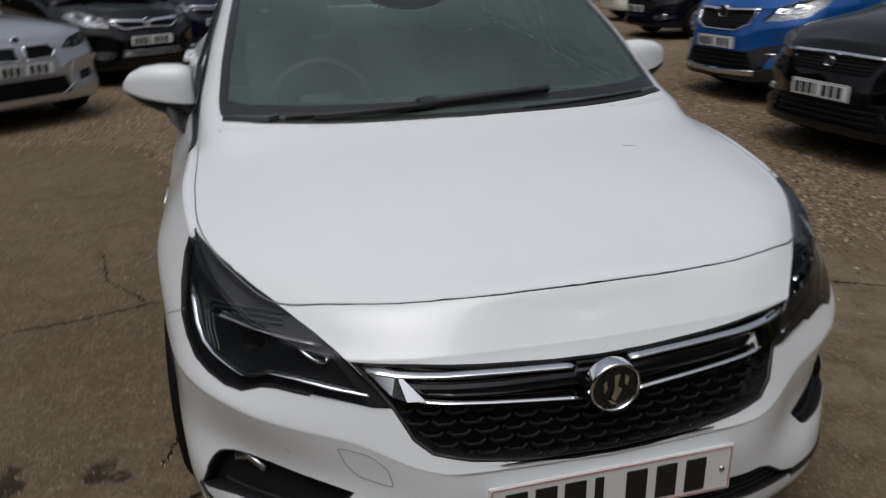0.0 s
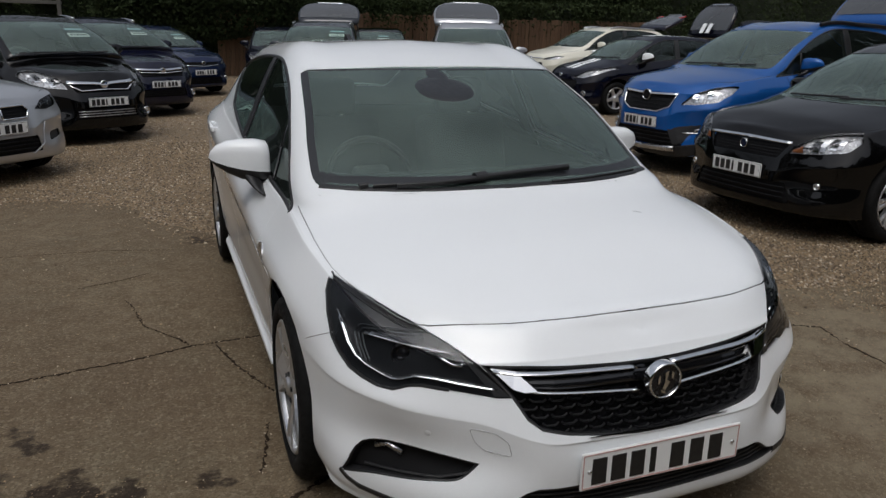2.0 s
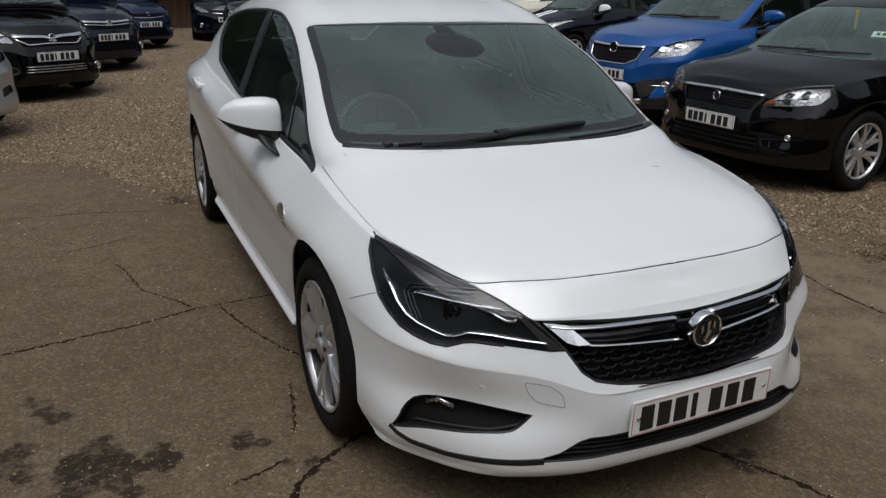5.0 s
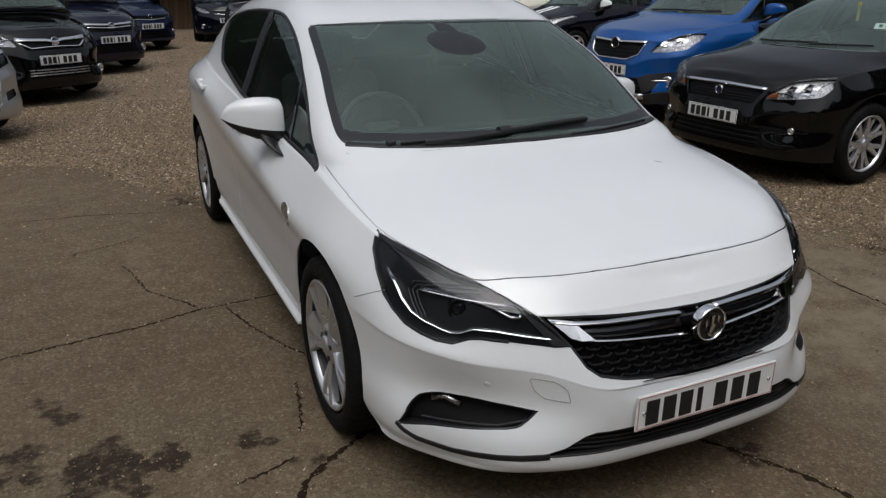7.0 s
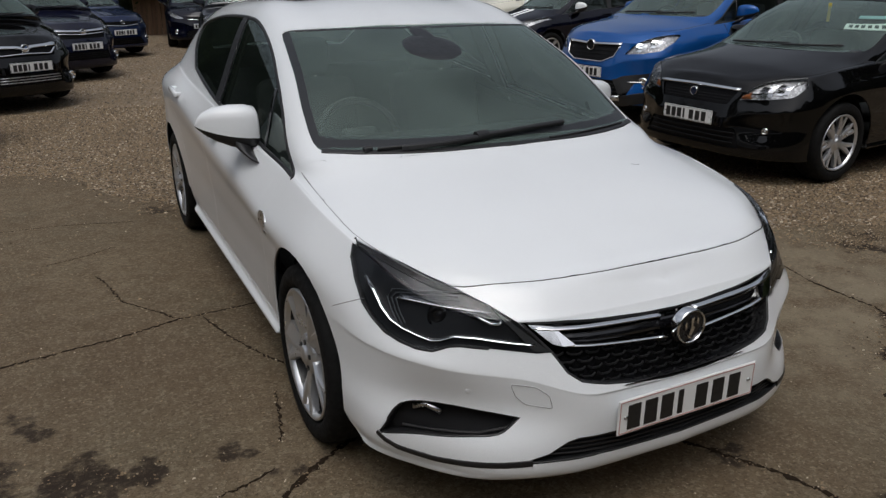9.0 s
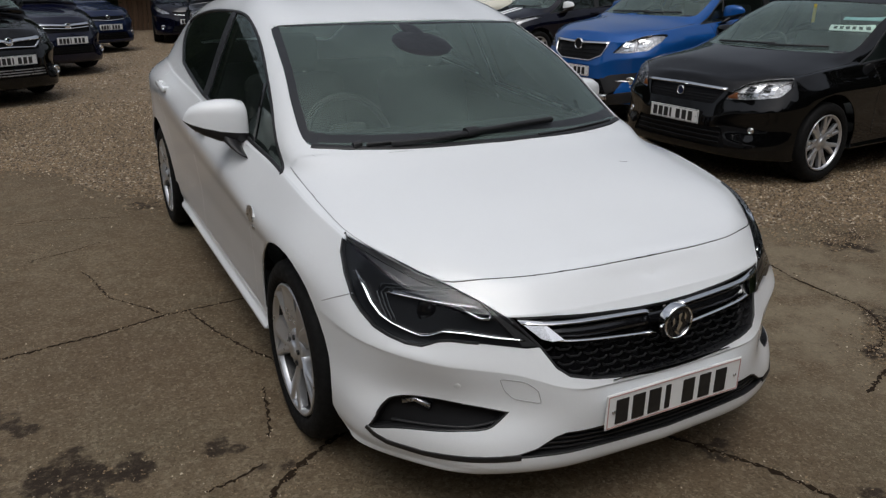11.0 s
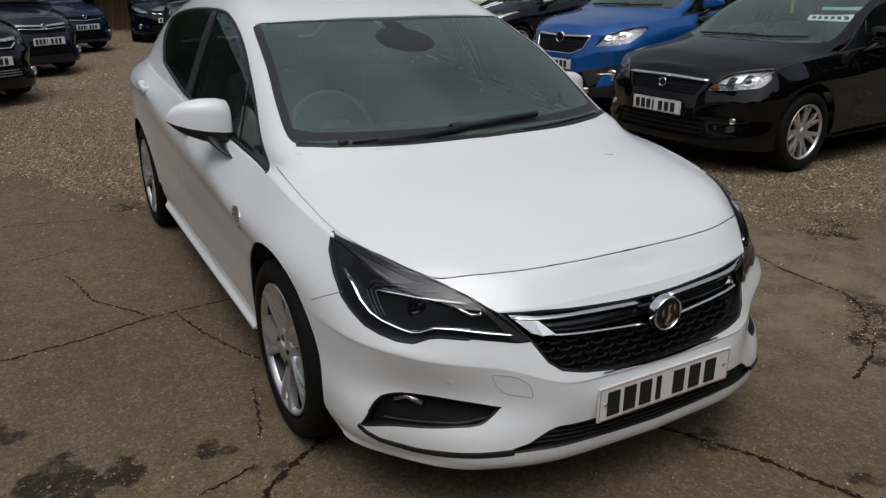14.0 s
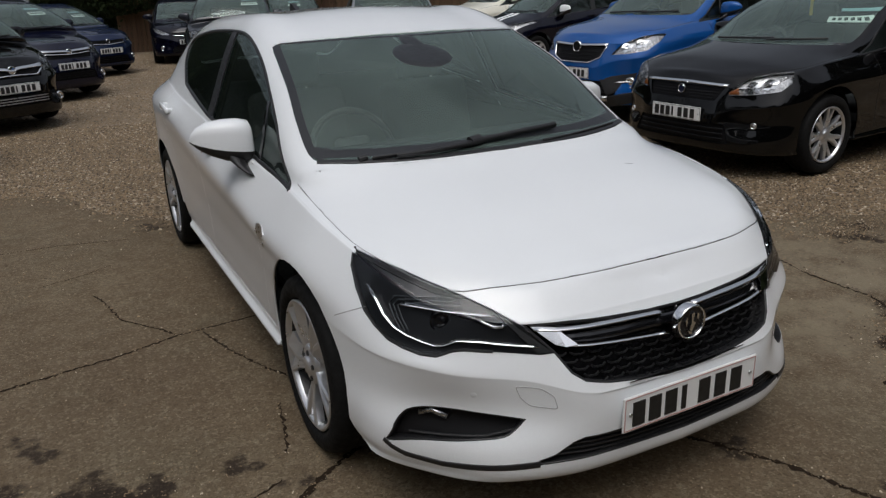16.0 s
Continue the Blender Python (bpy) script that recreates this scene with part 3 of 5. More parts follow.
def seat(parent, at, wide=.50):
    bm = bmesh.new()
    box((wide, .50, .16), (0, -.02, .08), .05, 3, bm)
    box((wide, .16, .62), (0, .27, .40), .06, 3, bm, Matrix.Rotation(radians(-14), 4, "X"))
    s = part("seat", bm, FABRIC, parent, "dark cloth front seat", pose(*at), True)
    part("headrest", box((.27, .10, .19), (0, .36, .80), .04, 3), FABRIC, s, smooth=True)
    for x in (-.06, .06):
        part("headrest_post", box((.012, .012, .12), (x, .345, .70)), SATIN, s)
    return s


def steering_wheel(parent, at):
    bm = bmesh.new()
    ring = []
    for i in range(32):
        a = 2 * math.pi * i / 32
        c = Vector((.185 * math.cos(a), 0, .185 * math.sin(a)))
        o = c.normalized()
        ring.append([bm.verts.new(c + o * .016 * math.cos(b) + Vector((0, .016 * math.sin(b), 0))) for b in np.linspace(0, 2 * math.pi, 9)[:-1]])
    for i in range(32):
        for j in range(8):
            bm.faces.new((ring[i][j], ring[(i + 1) % 32][j], ring[(i + 1) % 32][(j + 1) % 8], ring[i][(j + 1) % 8]))
    box((.17, .05, .13), (0, -.01, 0), .03, 3, bm)
    box((.36, .02, .035), (0, 0, 0), .008, 2, bm)
    box((.035, .02, .18), (0, 0, -.09), .008, 2, bm)
    return part("steering_wheel", bm, DASH, parent, "", pose(*at, -25), True)


# outlines shared by all models, in the hero's own measures
SCREEN_HALF = [(.25, .954), (.45, .953), (.60, .953), (.702, .957), (.705, 1.0), (.688, 1.093), (.652, 1.217), (.613, 1.328), (.45, 1.339), (.2, 1.347)]
SCREEN_OUT = SCREEN_HALF + [(-a, b) for a, b in reversed(SCREEN_HALF)]
WIN_TOP = flow([(1.15, .866), (1.3, .948), (1.43, 1.050), (1.6, 1.158), (1.85, 1.272), (2.12, 1.346), (2.38, 1.361), (2.8, 1.350), (3.12, 1.326), (3.43, 1.272), (3.36, 1.175), (3.08, 1.062)], 4)
WIN_LOW = [(1.17, .871), (1.6, .915), (2.0, .948), (2.31, .973), (2.40, .980), (3.08, 1.062)]
WIN_FRONT = WIN_LOW[:4] + [(2.36, 1.356)] + [p for p in reversed(WIN_TOP[:24]) if 1.2 < p[0] < 2.34]
WIN_REAR = [(2.40, .980), (2.76, 1.020)] + [p for p in reversed(WIN_TOP[24:]) if p[0] > 2.47] + [(2.45, 1.358)]
WIN_EDGE = WIN_LOW + [p for p in reversed(WIN_TOP)]
REAR_SCREEN = [(-.48, 1.08), (.48, 1.08), (.52, 1.2), (.47, 1.36), (-.47, 1.36), (-.52, 1.2)]


class Model:
    """The measures of one model of car: where its axles are and how our hull is stretched to it."""

    def __init__(self, width=1.81, ymap=None, zmap=None, r=.316):
        self.k, self.ymap, self.zmap, self.r = width / 1.81, ymap, zmap, r

    def y(self, v):
        return float(pchip(*zip(*self.ymap), [v])[0]) if self.ymap else v

    def z(self, v):
        return float(pchip(*zip(*self.zmap), [v])[0]) if self.zmap else v

    def xz(self, poly):
        return [(a * self.k, self.z(b)) for a, b in poly]

    def yz(self, poly):
        return [(self.y(a), self.z(b)) for a, b in poly]


def keys(front_axle, cowl, roof, rear_axle, tail):
    """A y map by the places of front axle, windscreen foot, roof top, rear axle and tail."""
    return [(-.1, -.1 * front_axle / .9), (.9, front_axle), (1.0, cowl), (2.0, roof), (3.56, rear_axle), (4.36, tail)]


def levels(hem, nose, belt, roof):
    """A z map by the heights of the sill's hem, bonnet lip, belt line and roof."""
    return [(0, 0), (.19, hem), (.68, nose), (.95, belt), (1.485, roof), (1.6, roof + .1)]


def windscreen(H, root, mod):
    """The front pane: an even sheet that follows the hull inside the screen's outline."""
    rows, cols = 14, 28
    verts = []
    for j in range(rows + 1):
        v = j / rows
        wide = np.interp(.957 + .371 * v, [.957, 1.0, 1.093, 1.217, 1.328], [.702, .705, .688, .652, .613]) * 1.004
        for i in range(cols + 1):
            x = wide * (2 * i / cols - 1)
            lo = np.interp(abs(x), [0, .25, .60, .702], [.954, .954, .953, .957])
            hi = np.interp(abs(x), [0, .20, .45, .613], [1.349, 1.348, 1.340, 1.329])
            p = H.on("front", x * mod.k, mod.z(lo + (hi - lo) * v))
            verts.append(p - H.normal(p) * .004)
    # one evenly bent sheet: a smooth surface through the middle of the opening
    pts = np.array([tuple(v) for v in verts])
    mid = pts[:, 2].mean()

    def basis(x, z):
        z = z - mid
        return np.stack([x ** a * z ** b for a, b in ((0, 0), (0, 1), (0, 2), (0, 3), (2, 0), (2, 1), (4, 0), (4, 1))], 1)

    core = np.abs(pts[:, 0]) < .62 * mod.k
    fit = np.linalg.lstsq(basis(pts[core, 0], pts[core, 2]), pts[core, 1], rcond=None)[0]
    e = .002
    gx = (basis(pts[:, 0] + e, pts[:, 2]) - basis(pts[:, 0] - e, pts[:, 2])) @ fit / (2 * e)
    gz = (basis(pts[:, 0], pts[:, 2] + e) - basis(pts[:, 0], pts[:, 2] - e)) @ fit / (2 * e)
    nors = [Vector((a, -1, c)).normalized() for a, c in zip(gx, gz)]
    w = cols + 1
    faces = [(j * w + i, j * w + i + 1, j * w + w + i + 1, j * w + w + i) for j in range(rows) for i in range(cols)]
    return put_mesh("windscreen", verts, faces, SCREEN, root, nors, label="grey-green windscreen glass")


def side_window(H, root, mod, view, poly, mat):
    """A side pane: an even sheet inside its outline, a little under the skin."""
    cols, rows = 20, 8
    ys = [a for a, _ in poly]
    y0, y1 = min(ys), max(ys)
    verts, nors = [], []
    for i in range(cols + 1):
        y = y0 + (y1 - y0) * (.0005 + .999 * i / cols)
        zs = []
        for (a, c), (b, d) in zip(poly, poly[1:] + poly[:1]):
            if (a > y) != (b > y):
                zs.append(c + (d - c) * (y - a) / (b - a))
        for j in range(rows + 1):
            p = H.on(view, mod.y(y), mod.z(min(zs) + (max(zs) - min(zs)) * j / rows))
            n = H.normal(p)
            verts.append(p - n * .004)
            nors.append(n)
    w = rows + 1
    faces = [(i * w + j, i * w + j + 1, i * w + w + j + 1, i * w + w + j) for i in range(cols) for j in range(rows)]
    if view == "right":
        faces = [f[::-1] for f in faces]
    return put_mesh("window", verts, [f[::-1] for f in faces], mat, root, nors, label="dark tinted side window")


def shell(root, mod, colour, fine=5, across=3, screens=True, spokes=5, style="single", rim=.215, glass_mat=None, interior=True, arch=.062):
    """Hull, glass, wheels and cabin of a car: returns the hull for the model's own face."""
    H = Hull(fine, across, mod.k, mod.ymap, mod.zmap)
    fa, ra = mod.y(.876), mod.y(3.548)
    for view, s in (("right", -1), ("left", 1)):
        for ax in (fa, ra):
            H.cut(view, disc(ax + .020, mod.r + .011, mod.r + arch - .008, 40))
    glass_mat = glass_mat or SIDE_GLASS
    H.cut("front", rounded(mod.xz(SCREEN_OUT), .03), mod.y(.94), mod.y(2.3))
    pane = windscreen(H, root, mod)
    pane.visible_shadow = False
    for view in ("right", "left"):
        for poly in (WIN_FRONT, WIN_REAR):
            H.cut(view, mod.yz(poly))
            side_window(H, root, mod, view, poly, glass_mat).visible_shadow = False
        H.strip("window_pillar", view, mod.yz([(2.355, .978), (2.405, 1.356)]), .10, TRIM, root, .003, .004)
        H.strip("window_pillar", view, mod.yz([(1.52, .91), (1.58, 1.125)]), .03, GLOSS, root, .001, .004)
        if interior:
            H.strip("inner_trim", view, mod.yz([(2.355, .962), (2.405, 1.345)]), .13, DASH, root, -.022, .030, .06)
            H.strip("inner_trim", view, mod.yz([(1.50, .880), (2.0, .926), (2.40, .958), (2.97, 1.030)]), .075, DASH, root, -.022, .030, .08)
        H.strip("window_seal", view, mod.yz(WIN_EDGE), .016, TRIM, root, .004, .004, .06)
    piece = H.cut("rear", rounded(mod.xz(REAR_SCREEN), .04), mod.y(3.4), 9)
    w = H.skin("rear_window", piece, glass_mat, root, -.004, 0)
    if w:
        w.visible_shadow = False
    for s in (-1, 1):
        for ax in (fa, ra):
            lx = s * (.884 * mod.k - .11)
            wheel(root, (lx, ax, mod.r), s, mod.r, .215, rim, spokes, style, turn=radians(120) if style == "blade" else ax * 3 + s, nuts=fine > 5)
            # dark liner of the wheel arch
            n, rr = 18, mod.r + arch
            vs, fs = [], []
            for i in range(n + 1):
                a = math.pi * i / n
                for xx in (s * .52 * mod.k, s * (.80 * mod.k)):
                    vs.append((xx, ax + .020 + rr * math.cos(a), mod.r + .011 + rr * math.sin(a)))
            fs = [(2 * i, 2 * i + 1, 2 * i + 3, 2 * i + 2) for i in range(n)] + [tuple(range(0, 2 * n + 2, 2))]
            put_mesh("wheel_arch_liner", vs, fs, CAVITY, root, smooth=False)
    if interior:
        # dashboard, floor and seats, seen through the glass
        cy, bz, k = mod.y(1.0), mod.z(.95), mod.k
        bm = bmesh.new()
        box((1.30 * k, .50, .14), (0, cy + .32, bz - .10), .05, 3, bm)
        box((1.28 * k, .30, .30), (0, cy + .42, bz - .28), .04, 2, bm)
        part("dashboard", bm, DASH, root, "", smooth=True)
        for s in (-1, 1):
            part("door_card", box((.02, mod.y(3.12) - mod.y(1.58), bz - .41), (s * .765 * k, (mod.y(3.12) + mod.y(1.58)) / 2, (bz + .29) / 2), .006, 2), DASH, root)
        part("cabin_floor", box((1.40 * k, mod.y(3.6) - cy - .2, .04), (0, (mod.y(3.6) + cy + .2) / 2, .30)), CAVITY, root)
        for s in (-1, 1):
            seat(root, (s * .36 * k, mod.y(2.05), .36))
        bm = bmesh.new()
        box((1.2 * k, .45, .18), (0, mod.y(2.95), .44), .05, 3, bm)
        box((1.2 * k, .14, .55), (0, mod.y(3.2), .76), .05, 3, bm, Matrix.Rotation(radians(-14), 4, "X"))
        part("rear_seat", bm, FABRIC, root, "", smooth=True)
        steering_wheel(root, (-.36 * k, cy + .62, bz - .08))
    return H


def finish(H, root, mod, colour, thick=.012, label=""):
    pieces = H.islands()
    H.skin("body", pieces[0], colour, root, 0, thick, label)
    for p in pieces[1:]:
        if len(p[1]) > 6:
            H.skin("body_panel", p, colour, root, 0, thick)


# ---- the white hatchback ----
def ring_path(poly):
    return poly + poly[:1]


def badge(H, root, z, r, fill, y=None):
    """A round front badge: chrome ring, filled disc and a plain chrome wedge on it."""
    p = H.on("front", 0, z)
    y = p.y - .006 if y is None else y
    m = pose(0, y, z, 0, 0, -90)
    v, f = lathe([(r * .88, -.012), (r * .88, .004), (r * .91, .008), (r * .95, .009), (r, .003), (r, -.022)], 40)
    ring = put_mesh("badge", v, f, CHROME, root, m=m, label="round chrome badge")
    v, f = lathe([(r * .88, .001), (r * .6, .003), (.0005, .004)], 40)
    put_mesh("badge_disc", v, f, fill, ring)
    return ring


def badge_wedge(ring, r):
    """Plain raised chrome shapes on the badge disc."""
    for pts in ([(-.10, .50), (.12, .56), (.04, .08), (.22, -.05), (-.02, -.52), (-.18, -.36), (-.06, -.02)], [(-.50, .22), (-.40, .38), (-.34, .05), (-.45, -.15)], [(.30, .52), (.46, .36), (.40, .05), (.30, .20)], [(-.30, -.40), (-.16, -.62), (.10, -.66), (-.10, -.50)]):
        bm = bmesh.new()
        f = bm.faces.new([bm.verts.new((.0055, a * r, c * r)) for a, c in pts])
        g = bmesh.ops.extrude_face_region(bm, geom=[f])
        bmesh.ops.translate(bm, verts=[v for v in g["geom"] if isinstance(v, bmesh.types.BMVert)], vec=(.003, 0, 0))
        bmesh.ops.recalc_face_normals(bm, faces=bm.faces)
        part("badge_shape", bm, CHROME, ring)


def seam(H, root, view, path, width=.005, mat=None):
    H.strip("panel_gap", view, path, width, mat or CAVITY, root, .0015, .002, .02)


def white_hatchback():
    root = thing("hatchback", pose(0, 0, 0), "white five-door hatchback with black grille on cracked concrete", "car")
    mod = Model()
    BADGE = plain("badge_dark", (.010, .0105, .012), .25)
    MESH = plain("grille_mesh", (.007, .007, .008), .5, spec=.25)
    FRIT = plain("frit_print", (.020, .022, .025), .35, spec=.4, vary=.05)
    H = shell(root, mod, WHITE, 10, 5, spokes=5, style="blade", rim=.228, arch=.052)
    number_plate(root, (0, -.028, .395), 0, 0, plain("plate_border_pink", (.5, .3, .28), .4))
    LAMP_R = plain("lamp_rib", (.10, .11, .12), .3, .6)
    for s, view in ((-1, "right"), (1, "left")):
        flip = (lambda p: p) if s > 0 else (lambda p: [(-a, c) for a, c in p])
        turn = (lambda p: p) if s > 0 else mirrored
        # headlamp with its daytime strip, upper bar, ribs and projector
        lamp = [(.765, .803), (.735, .789), (.69, .770), (.645, .748), (.59, .727), (.54, .701), (.50, .675), (.482, .661), (.415, .585), (.45, .581), (.56, .592),
                (.625, .596), (.652, .592), (.69, .576), (.723, .577), (.755, .588), (.78, .603), (.797, .631), (.806, .66), (.803, .711), (.793, .759), (.78, .79)]
        piece = H.cut("front", turn(lamp), -1, .9)
        house = H.skin("headlight", piece, LAMP_DARK, root, -.016, .01, "black headlight with a bright daytime strip")
        lens = H.skin("lens", piece, LENS, house, .002, 0)
        lens.visible_shadow = False
        edge = ring_path(lamp)
        H.strip("lamp_edge", "front", flip(edge[10:] + edge[:1]), .008, TRIM, house, .002, .012, .02)
        H.strip("light_strip", "front", flip([(.783, .727), (.777, .70), (.772, .663), (.76, .637), (.74, .622), (.708, .609), (.686, .603), (.668, .606), (.636, .620),
                                              (.586, .619), (.507, .609), (.447, .604)]), .009, CHROME, house, .0005, .016, .015, tilt=.6)
        H.strip("light_bar", "front", flip([(.730, .700), (.665, .695), (.607, .689), (.53, .682)]), .013, CHROME, house, .0005, .014, .02, taper=(1.2, .5), tilt=.6)
        for k in range(3):
            d = .008 * k
            H.strip("lamp_rib", "front", flip([(.60, .722 - d), (.70, .721 - d), (.742 - d * .6, .714 - d), (.757 - d, .692), (.756 - d, .66), (.75 - d, .63)]), .003, LAMP_R, house, -.006, .010, .02)
        H.strip("reflector", "front", flip([(.585, .680), (.565, .665), (.548, .655), (.527, .655), (.522, .668)]), .008, CHROME, house, -.004, .012, .02)
        p = H.on("front", s * .66, .655)
        v, f = lathe([(.036, -.03), (.036, 0), (.030, .004), (.027, -.002), (.018, .006), (.0005, .010)], 24)
        put_mesh("projector", v, f, GLOSS, house, m=pose(p.x - s * .012, p.y + .016, p.z, 0, 0, -90 + s * 25))
        # fog lamp bay, its lamp and the dark line that runs from it into the lower intake
        fog = flow([(.812, .284), (.803, .31), (.780, .366), (.742, .404), (.67, .416), (.57, .408), (.495, .398)], 4)[:-1] + flow([(.495, .398), (.52, .372), (.555, .348), (.625, .335), (.70, .322), (.758, .310), (.812, .284)], 3)[:-1]
        piece = H.cut("front", turn(fog), -1, .9)
        well = H.skin("fog_light_bay", piece, MESH, root, -.032, .01, "black fog light recess")
        H.strip("bay_wall", "front", flip(ring_path(fog)), .012, TRIM, well, -.002, .032, .03)
        H.strip("bay_fin", "front", flip([(.77, .325), (.70, .334), (.60, .347), (.53, .366)]), .008, TRIM, well, -.022, .03, .03)
        H.strip("fog_light", "front", flip([(.735, .388), (.705, .398), (.675, .385)]), .014, SATIN, well, -.022, .012, .02, "small clear fog light", tilt=.4)
        H.strip("splitter_line", "front", flip([(.812, .288), (.798, .272), (.772, .259), (.70, .252), (.58, .264), (.48, .273)]), .021, TRIM, root, .003, .006, .03, taper=(.9, 1.0))
        door_mirror(root, (s * .795, 1.645, .985), s, WHITE)
        for path in ([(2.08, .862), (2.26, .878)], [(3.04, .927), (3.20, .942)]):
            (y0, z0), (y1, z1) = path
            c = H.on(view, (y0 + y1) / 2, (z0 + z1) / 2)
            bm = bmesh.new()
            box((.022, .20, .032), (0, 0, 0), .010, 3, bm)
            h = part("door_handle", bm, WHITE, root, "white door handle", pose(c.x + s * .024, c.y, c.z, 4.5), True)
            for dy in (-.085, .085):
                part("handle_mount", box((.03, .03, .026), (-s * .018, dy, 0), .006, 2), WHITE, h, smooth=True)
        # rounded lower corner ahead of the wheel
        H.cut(view, [(.60, .15), (.60, .31), (.535, .275), (.50, .235), (.45, .212), (.36, .198), (.26, .19), (.26, .15)])
        H.cut(view, [(2.98, .15), (2.98, .243), (3.05, .262), (3.11, .30), (3.15, .36), (3.26, .36), (3.26, .15)])
        # doors with real gaps round them
        door = [(1.37, .31), (1.335, .55), (1.315, .70), (1.30, .862), (1.6, .897), (2.0, .930), (2.365, .958), (2.375, .31)]
        piece = H.cut(view, door)
        H.skin("door", piece, WHITE, root, 0, .015, "white front door", .0022)
        H.strip("door_seal", view, ring_path(door), .05, CAVITY, root, -.0095, .011, .06)
        door = [(2.385, .31), (2.375, .958), (2.95, 1.024), (3.14, 1.048), (3.25, 1.01), (3.27, .92), (3.22, .78), (3.13, .62), (3.06, .45), (3.04, .31)]
        piece = H.cut(view, door)
        H.skin("door", piece, WHITE, root, 0, .015, "white rear door", .0022)
        H.strip("door_seal", view, ring_path(door), .05, CAVITY, root, -.0095, .011, .06)
        seam(H, root, view, [(.470, .670), (.52, .645), (.585, .612)], .003, GAP)
        patch_on(H, "wing_mark", view, [(1.250 + .045 * math.cos(a) + .010 * math.sin(a), .703 + .026 * math.sin(a)) for a in np.linspace(0, 2 * math.pi, 15)[:-1]], SATIN, root, .004, .004, "small oval wing badge")
        H.strip("wing_mark", view, [(1.225, .655), (1.27, .65)], .016, SATIN, root, .003, .004, .02)
    # grille: mesh well, chrome bars and badge
    half = [(.415, .583), (.385, .532), (.352, .508), (.28, .492), (.18, .479), (.08, .470)]
    top = [(.482, .662), (.36, .662), (.25, .656), (.10, .650)]
    grille = [(-a, c) for a, c in half] + [(a, c) for a, c in reversed(half)] + top + [(-a, c) for a, c in reversed(top)]
    piece = H.cut("front", grille, -1, .5)
    g = H.skin("grille", piece, GLOSS, root, -.034, .006, "black mesh grille with chrome bars")
    H.strip("grille_edge", "front", ring_path(grille), .014, TRIM, g, -.002, .034, .03)
    row = 0
    for z in np.arange(.480, .580, .0195):
        for k in range(-8, 9):
            x = (k + .5 * (row % 2)) * .054
            if abs(x) < .405 - max(0, .545 - z) * 1.3 - (.03 if z < .495 else 0) and not (abs(x) < .05 and z > .56):
                H.strip("grille_tooth", "front", [(x - .023, z + .007), (x - .012, z), (x + .012, z), (x + .023, z + .007)], .006, MESH, g, -.014, .018, .02)
        row += 1
    H.strip("grille_panel", "front", [(-.40, .622), (-.20, .617), (.20, .617), (.40, .622)], .034, GLOSS, g, -.010, .02, .05)
    for s in (-1, 1):
        flip = (lambda p: p) if s > 0 else (lambda p: [(-a, c) for a, c in p])
        H.strip("chrome_bar", "front", flip([(.452, .651), (.40, .645), (.266, .643), (.055, .637)]), .016, CHROME, g, .004, .012, .02, tilt=.8)
        H.strip("chrome_bar", "front", flip([(.395, .612), (.362, .602), (.22, .592), (.055, .581)]), .008, CHROME, g, .003, .012, .02, tilt=.8)
        patch_on(H, "grille_end", "front", flip([(.535, .694), (.482, .661), (.418, .588), (.455, .586)]), TRIM, g, .0015, .01)
        patch_on(H, "chrome_corner", "front", flip([(.460, .655), (.400, .649), (.352, .602), (.385, .600), (.410, .607)]), CHROME, g, .003, .012, tilt=.12)
    ring = badge(H, g, .610, .052, BADGE, .000)
    badge_wedge(ring, .054)
    # lower intake
    half = [(.50, .268), (.42, .272), (.28, .275), (.10, .272)]
    top = [(.50, .278), (.44, .30), (.39, .335), (.36, .346), (.25, .346), (.10, .342)]
    lower = [(-a, c) for a, c in half] + [(a, c) for a, c in reversed(half)] + top + [(-a, c) for a, c in reversed(top)]
    piece = H.cut("front", lower, -1, .5)
    low = H.skin("lower_grille", piece, TRIM, root, -.03, .01, "black lower intake")
    H.strip("intake_edge", "front", ring_path(lower), .010, TRIM, low, -.001, .03, .03)
    for z in (.287, .302, .317, .332):
        w = .47 - (z - .26) * 1.2
        H.strip("intake_bar", "front", [(-w, z + .006), (-.2, z - .004), (.2, z - .004), (w, z + .006)], .006, TRIM, low, -.010, .02, .06)
    # towing cap, parking sensors
    seam(H, root, "front", ring_path(rounded([(-.522, .500), (-.463, .494), (-.433, .472), (-.424, .432), (-.485, .438), (-.508, .462)], .009, 3)), .0020, GAP)
    for x, z in ((-.615, .468), (.615, .468)):
        p = H.on("front", x, z)
        n = H.normal(p)
        v, f = lathe([(.010, -.004), (.009, .0001), (.008, .0004), (.0005, .0005)], 18)
        put_mesh("parking_sensor", v, f, WHITE, root, m=Matrix.Translation(p) @ n.to_track_quat("X", "Z").to_matrix().to_4x4())
    # bonnet panel, in plan
    half = [(.10, .153), (.20, .159), (.373, .193), (.52, .25), (.60, .297), (.66, .375), (.72, .49), (.762, .64), (.774, .847), (.770, 1.13), (.712, 1.085), (.55, .99), (.25, .935)]
    front = flow(half[:9], 3)
    half = front + half[9:]
    bonnet = half + [(-a, c) for a, c in reversed(half)]
    piece = H.cut("top", bonnet)
    H.skin("bonnet", piece, WHITE, root, 0, .012, "white bonnet with a small scratch", .0028)
    H.strip("bonnet_seal", "top", ring_path(bonnet), .03, CAVITY, root, -.0095, .011, .05)
    H.strip("bonnet_gap", "top", front[12::-1] + [(-a, c) for a, c in front[:13]], .0026, CAVITY, root, .0008, .003, .03)
